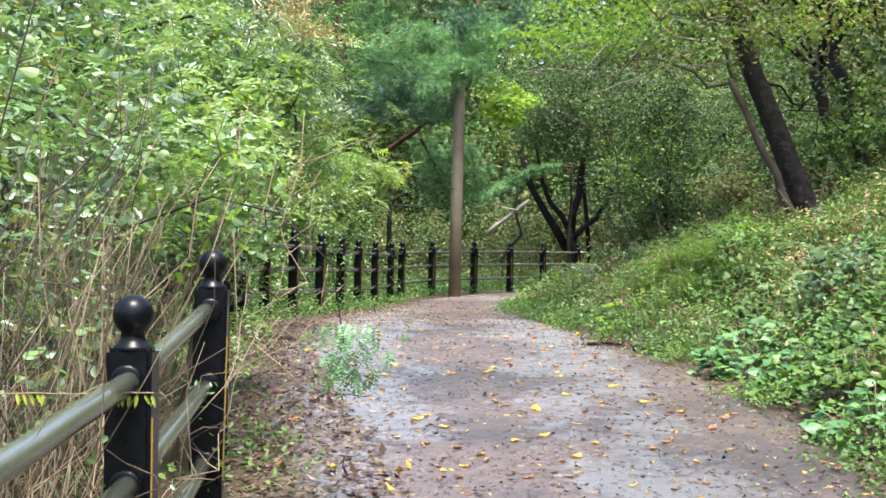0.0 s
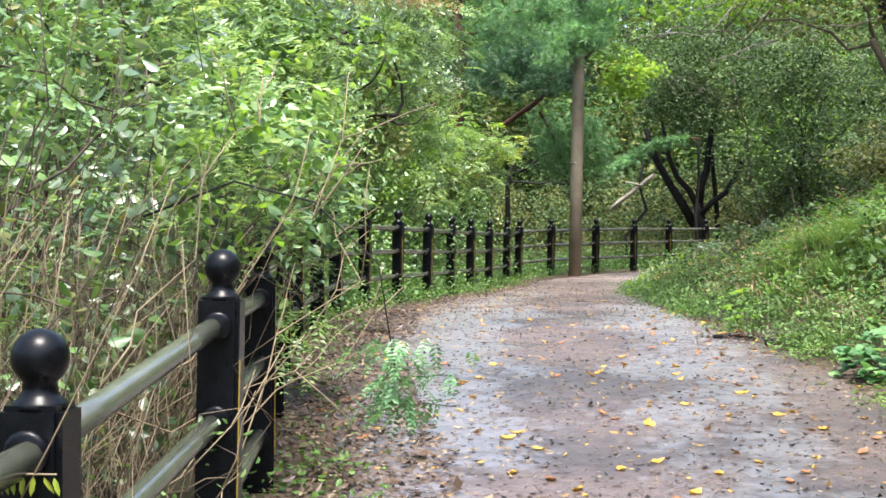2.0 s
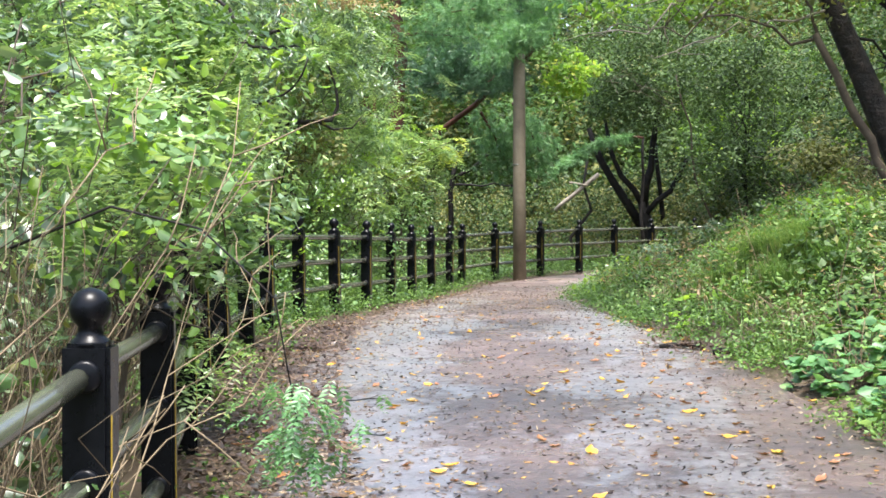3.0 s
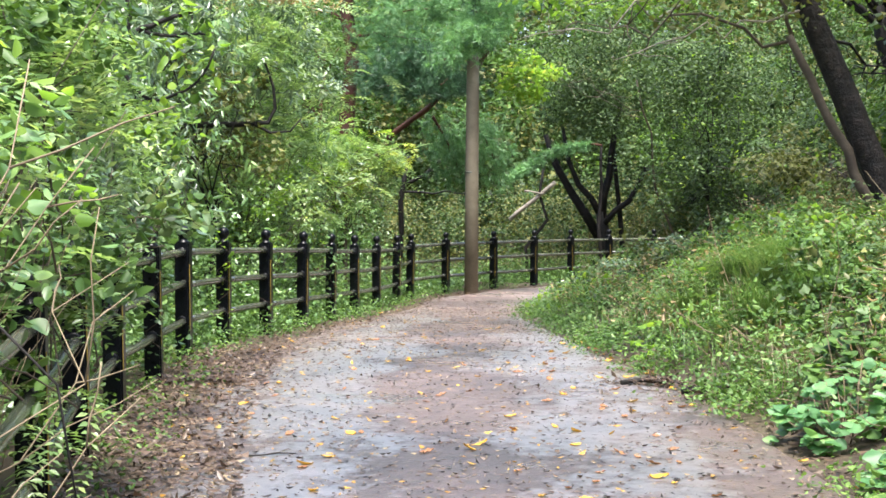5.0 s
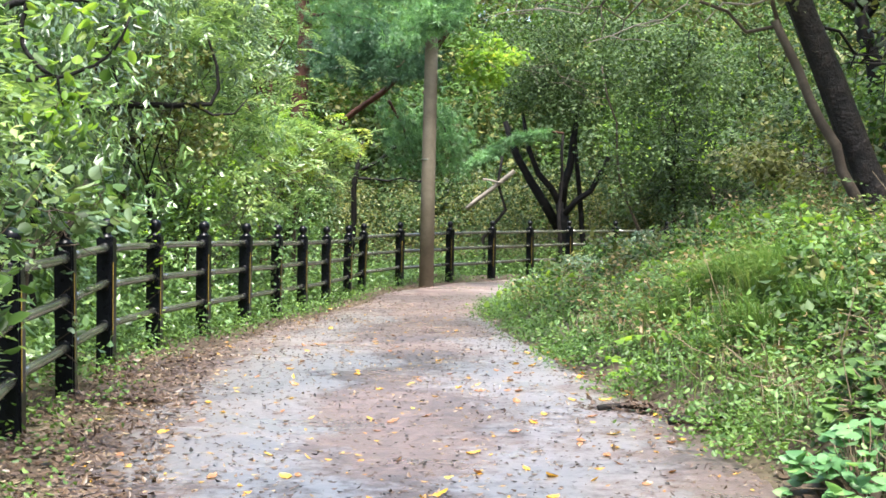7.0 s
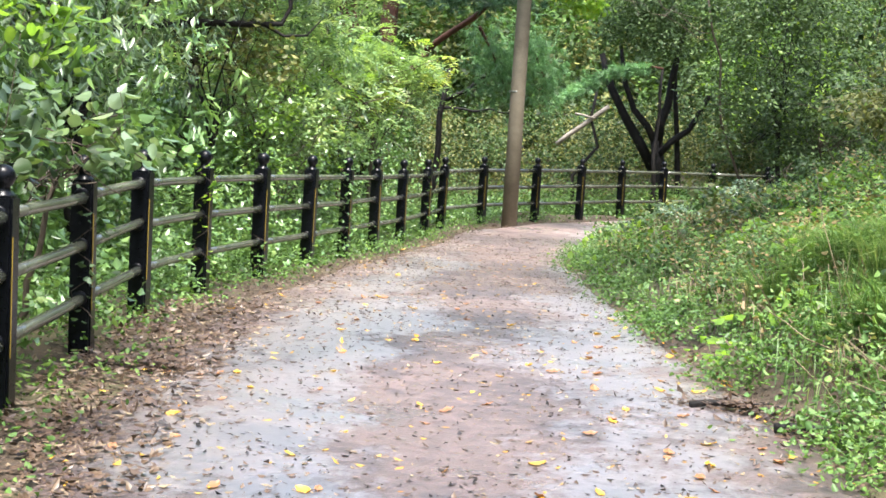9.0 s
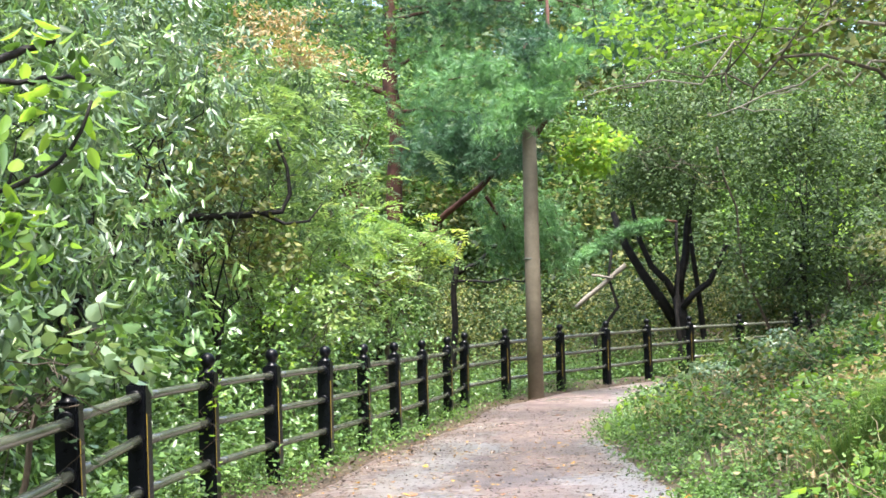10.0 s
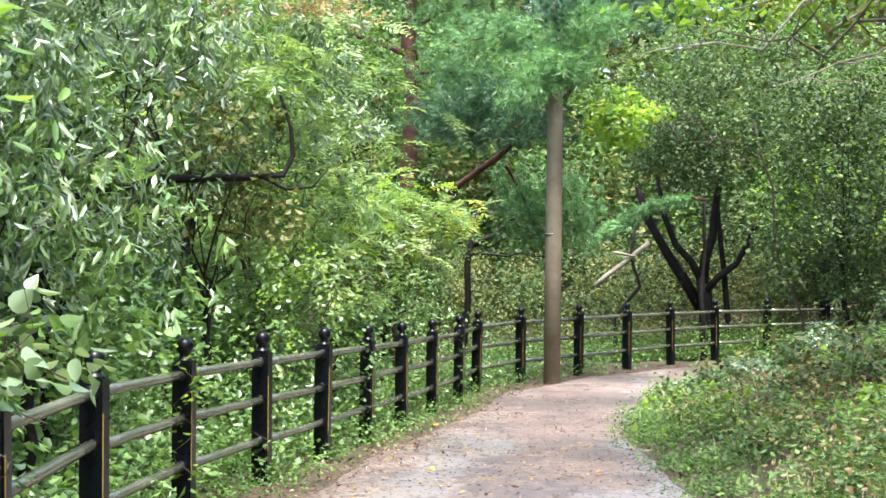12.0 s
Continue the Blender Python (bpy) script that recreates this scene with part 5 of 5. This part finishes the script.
# ---------------------------------------------------------------- litter on the path
def leaf_shape(name, seed, mat):
    """A curled fallen leaf: a pointed oval raised along its rim, with a stalk."""
    g = np.random.default_rng(seed)
    n = 7
    u = np.linspace(0, 1, n)
    w = 0.30 * np.sin(math.pi * u ** 0.8) + 0.01
    curl = 0.10 * (u - 0.4) ** 2 * 4
    verts = [(a - 0.5, 0, c) for a, c in zip(u, curl)]
    verts += [(a - 0.5 + g.normal(0, 0.02), b, c + 0.10 + g.normal(0, 0.03)) for a, b, c in zip(u, w, curl)]
    verts += [(a - 0.5 + g.normal(0, 0.02), -b, c + 0.06 + g.normal(0, 0.04)) for a, b, c in zip(u, w, curl)]
    faces = [(i, i + 1, n + i + 1, n + i) for i in range(n - 1)] + [(i + 1, i, 2 * n + i, 2 * n + i + 1) for i in range(n - 1)]
    verts += [(-0.5, 0.012, 0.1), (-0.5, -0.012, 0.1), (-0.8, 0, 0.02)]
    faces.append((3 * n, 3 * n + 1, 3 * n + 2))
    return mesh(name, verts, faces, mat, True)


def path_z(x, y):
    return float(rise(y)) + 0.02 + 0.012 * math.sin(1.9 * x + 0.7 * y) * math.sin(0.9 * y)


SHAPES = [(leaf_shape("fallen_leaf", 1, M_YELLOW), "curled yellow fallen leaf on wet paving"), (leaf_shape("fallen_leaf", 2, M_YELLOW), "curled yellow fallen leaf on wet paving"), (leaf_shape("fallen_leaf", 3, M_BROWNLEAF), "curled rust-brown fallen leaf on wet paving")]
spots = [(-0.11, 10.3), (0.23, 8.47), (0.78, 9.57), (1.09, 8.4), (-0.46, 8.05), (-0.78, 6.63), (1.11, 11.8), (0.8, 11.67), (0.44, 10.93), (-0.07, 10.45), (0.81, 14.6), (-0.3, 7.8), (-0.42, 8.2)]
while len(spots) < 240:
    y = rng.uniform(3.5, 17) if rng.random() < 0.9 else rng.uniform(15, 27)
    x = rng.uniform(float(edge(LEFT, y)), float(edge(RIGHT, y)) + 0.05)
    if rng.random() < (0.45 + 0.3 * (x > 0.1)):
        spots.append((x, y))
for k, (x, y) in enumerate(spots):
    me, lb = SHAPES[(0, 2, 1, 2, 2)[k % 5] if k > 12 else (0 if k != 6 else 2)]
    lf = tagged(new("fallen_leaf", me), lb, "leaf", "fallen leaves on the path")
    sc = rng.uniform(0.045, 0.09) if k > 12 else rng.uniform(0.08, 0.10)
    lf.location, lf.scale = (x, y, path_z(x, y) + 0.002), (sc, sc, sc)
    lf.rotation_euler = (rng.normal(0, 0.12), rng.normal(0, 0.12), rng.uniform(0, 6.28))


def flakes(name, label, x, y, z, size, mat):
    n = len(x)
    p = np.stack([x, y, z], 1)
    d = unit(rng.normal(0, 1, (n, 3)) * [1, 1, 0.18])
    sd = unit(np.cross(d, rng.normal(0, 0.25, (n, 3)) + [0, 0, 1]))
    ln = size * rng.uniform(0.4, 1.5, n)
    tagged(new(name, tri_mesh(name, *blades(p, d, sd, ln, ln * rng.uniform(0.15, 0.7, n)), mat)), label, "leaf litter", kind="stuff")


def strewn(n, y0, y1, u0=0.0, u1=1.0):
    y = y0 + (y1 - y0) * rng.uniform(0, 1, n) ** 1.5
    a, b = edge(LEFT, y), edge(RIGHT, y)
    x = a + (b - a) * rng.uniform(u0, u1, n)
    return x, y, np.array([path_z(i, j) for i, j in zip(x, y)]) + 0.006


flakes("path_litter", "brown leaf scraps and bits on the path", *strewn(12500, 3, 27), 0.034, M_LITTER)
flakes("path_litter", "small yellow leaf scraps on the path", *strewn(1000, 3, 22), 0.042, M_YELLOW)
flakes("path_litter", "pale leaf scraps on the path", *strewn(5000, 3, 26), 0.026, M_STRAW)
flakes("path_litter", "dark wet twigs and scraps on the path", *strewn(4200, 3, 21), 0.03, M_DARKBARK)
q = verge_points(12000, 1.5, 16, 0.0, 0.85)
flakes("verge_litter", "thick brown leaf litter along the fence", q[:, 0], q[:, 1], q[:, 2] + rng.uniform(0.01, 0.05, len(q)), 0.052, M_LITTER)
q = verge_points(1500, 1.5, 16, -0.2, 1.0)
flakes("verge_litter", "pale dry leaves along the fence", q[:, 0], q[:, 1], q[:, 2] + rng.uniform(0.02, 0.05, len(q)), 0.04, M_STRAW)
q = verge_points(2200, 16, 33, 0.1, 0.7)
flakes("verge_litter", "brown leaf litter along the far fence", q[:, 0], q[:, 1], q[:, 2] + rng.uniform(0.01, 0.04, len(q)), 0.05, M_LITTER)
q = bank_points(1500, 4, 30, -0.35, 0.2)
flakes("path_litter", "brown leaves and soil washed along the bank edge", q[:, 0], q[:, 1], q[:, 2] + rng.uniform(0.012, 0.03, len(q)), 0.045, M_LITTER)
q = bank_points(14000, 4, 30, -0.1, 5)
flakes("bank_litter", "brown dead leaves on the bank soil", q[:, 0], q[:, 1], q[:, 2] + rng.uniform(0.01, 0.06, len(q)), 0.07, M_LITTER)

for k, (x, y, L, a, r) in enumerate([(1.06, 12.95, 0.5, 0.1, 0.018), (1.45, 12.45, 0.55, 0.0, 0.026), (1.15, 13.05, 0.4, -0.2, 0.014), (1.62, 12.3, 0.35, 0.2, 0.02), (-1.15, 10.1, 0.32, 0.5, 0.005), (-0.95, 9.0, 0.22, -0.4, 0.004), (0.75, 21.5, 0.4, 0.3, 0.01)]):
    tw = thing("fallen_twig", "dark wet broken branch lying on the path", "twig", "broken twigs on the path", at=(x, y, path_z(x, y) + r * 0.7))
    ln = bent((-L / 2, -L / 2 * math.sin(a), 0), (L / 2, L / 2 * math.sin(a), 0.0), 7, 0.22, seed=500 + k)
    ln[:, 2] = np.abs(ln[:, 2]) * 0.4
    part("stem", mesh("stem", *tube(ln, (r, r * 0.6), 7, 0.1), M_DARKBARK, True), tw)
    part("side_shoot", mesh("side_shoot", *tube(bent(ln[3], ln[3] + [0.12, 0.09, 0.02], 4, 0.1, seed=k), (r * 0.4, 0.002), 5), M_BARK, True), tw)

for x, y, L in ((1.08, 12.95, 0.55), (1.5, 12.42, 0.6), (-2.05, 13.0, 0.5), (0.85, 21.0, 0.5)):
    n = 420
    u = rng.normal(0, 0.38, n)
    px, py = x + u * L + rng.normal(0, 0.03, n), y - 0.35 * u * L + rng.normal(0, 0.06, n)
    pz = np.array([path_z(i, j) for i, j in zip(px, py)]) + rng.uniform(0.004, 0.05, n) * np.exp(-3 * u**2)
    flakes("washed_debris", "heap of wet brown leaves and bark washed against the edge", px, py, pz, 0.05, M_LITTER)

# ---------------------------------------------------------------- woods behind and beside the start
woods("deep green woods beside the start", 700, 30, (-22, -5), (-22, 8), (0.0, 6.0), G_DEEP, HUGE, 0.5)
woods("olive shrubs on the bank beside the start", 600, 30, (5, 20), (-22, 8), (0.0, 3.5), G_OLIVE, HUGE, 0.5)
woods("green woods behind the start", 500, 30, (-12, 12), (-26, -16), (0.0, 5.0), G_WEED, HUGE, 0.5)
weeds("verge_weeds", "green weeds beside the start of the path", verge_points(700, -10, 3, -4.0, -0.2), 20, 0.5, BROAD, G_FRESH, 0.2)
weeds("bank_weeds", "leafy weeds on the bank beside the start", bank_points(1500, -10, 6, 0.1, 5.0), 20, 0.4, ("oval", 0.055, 0.04, 0.2), G_DEEP)
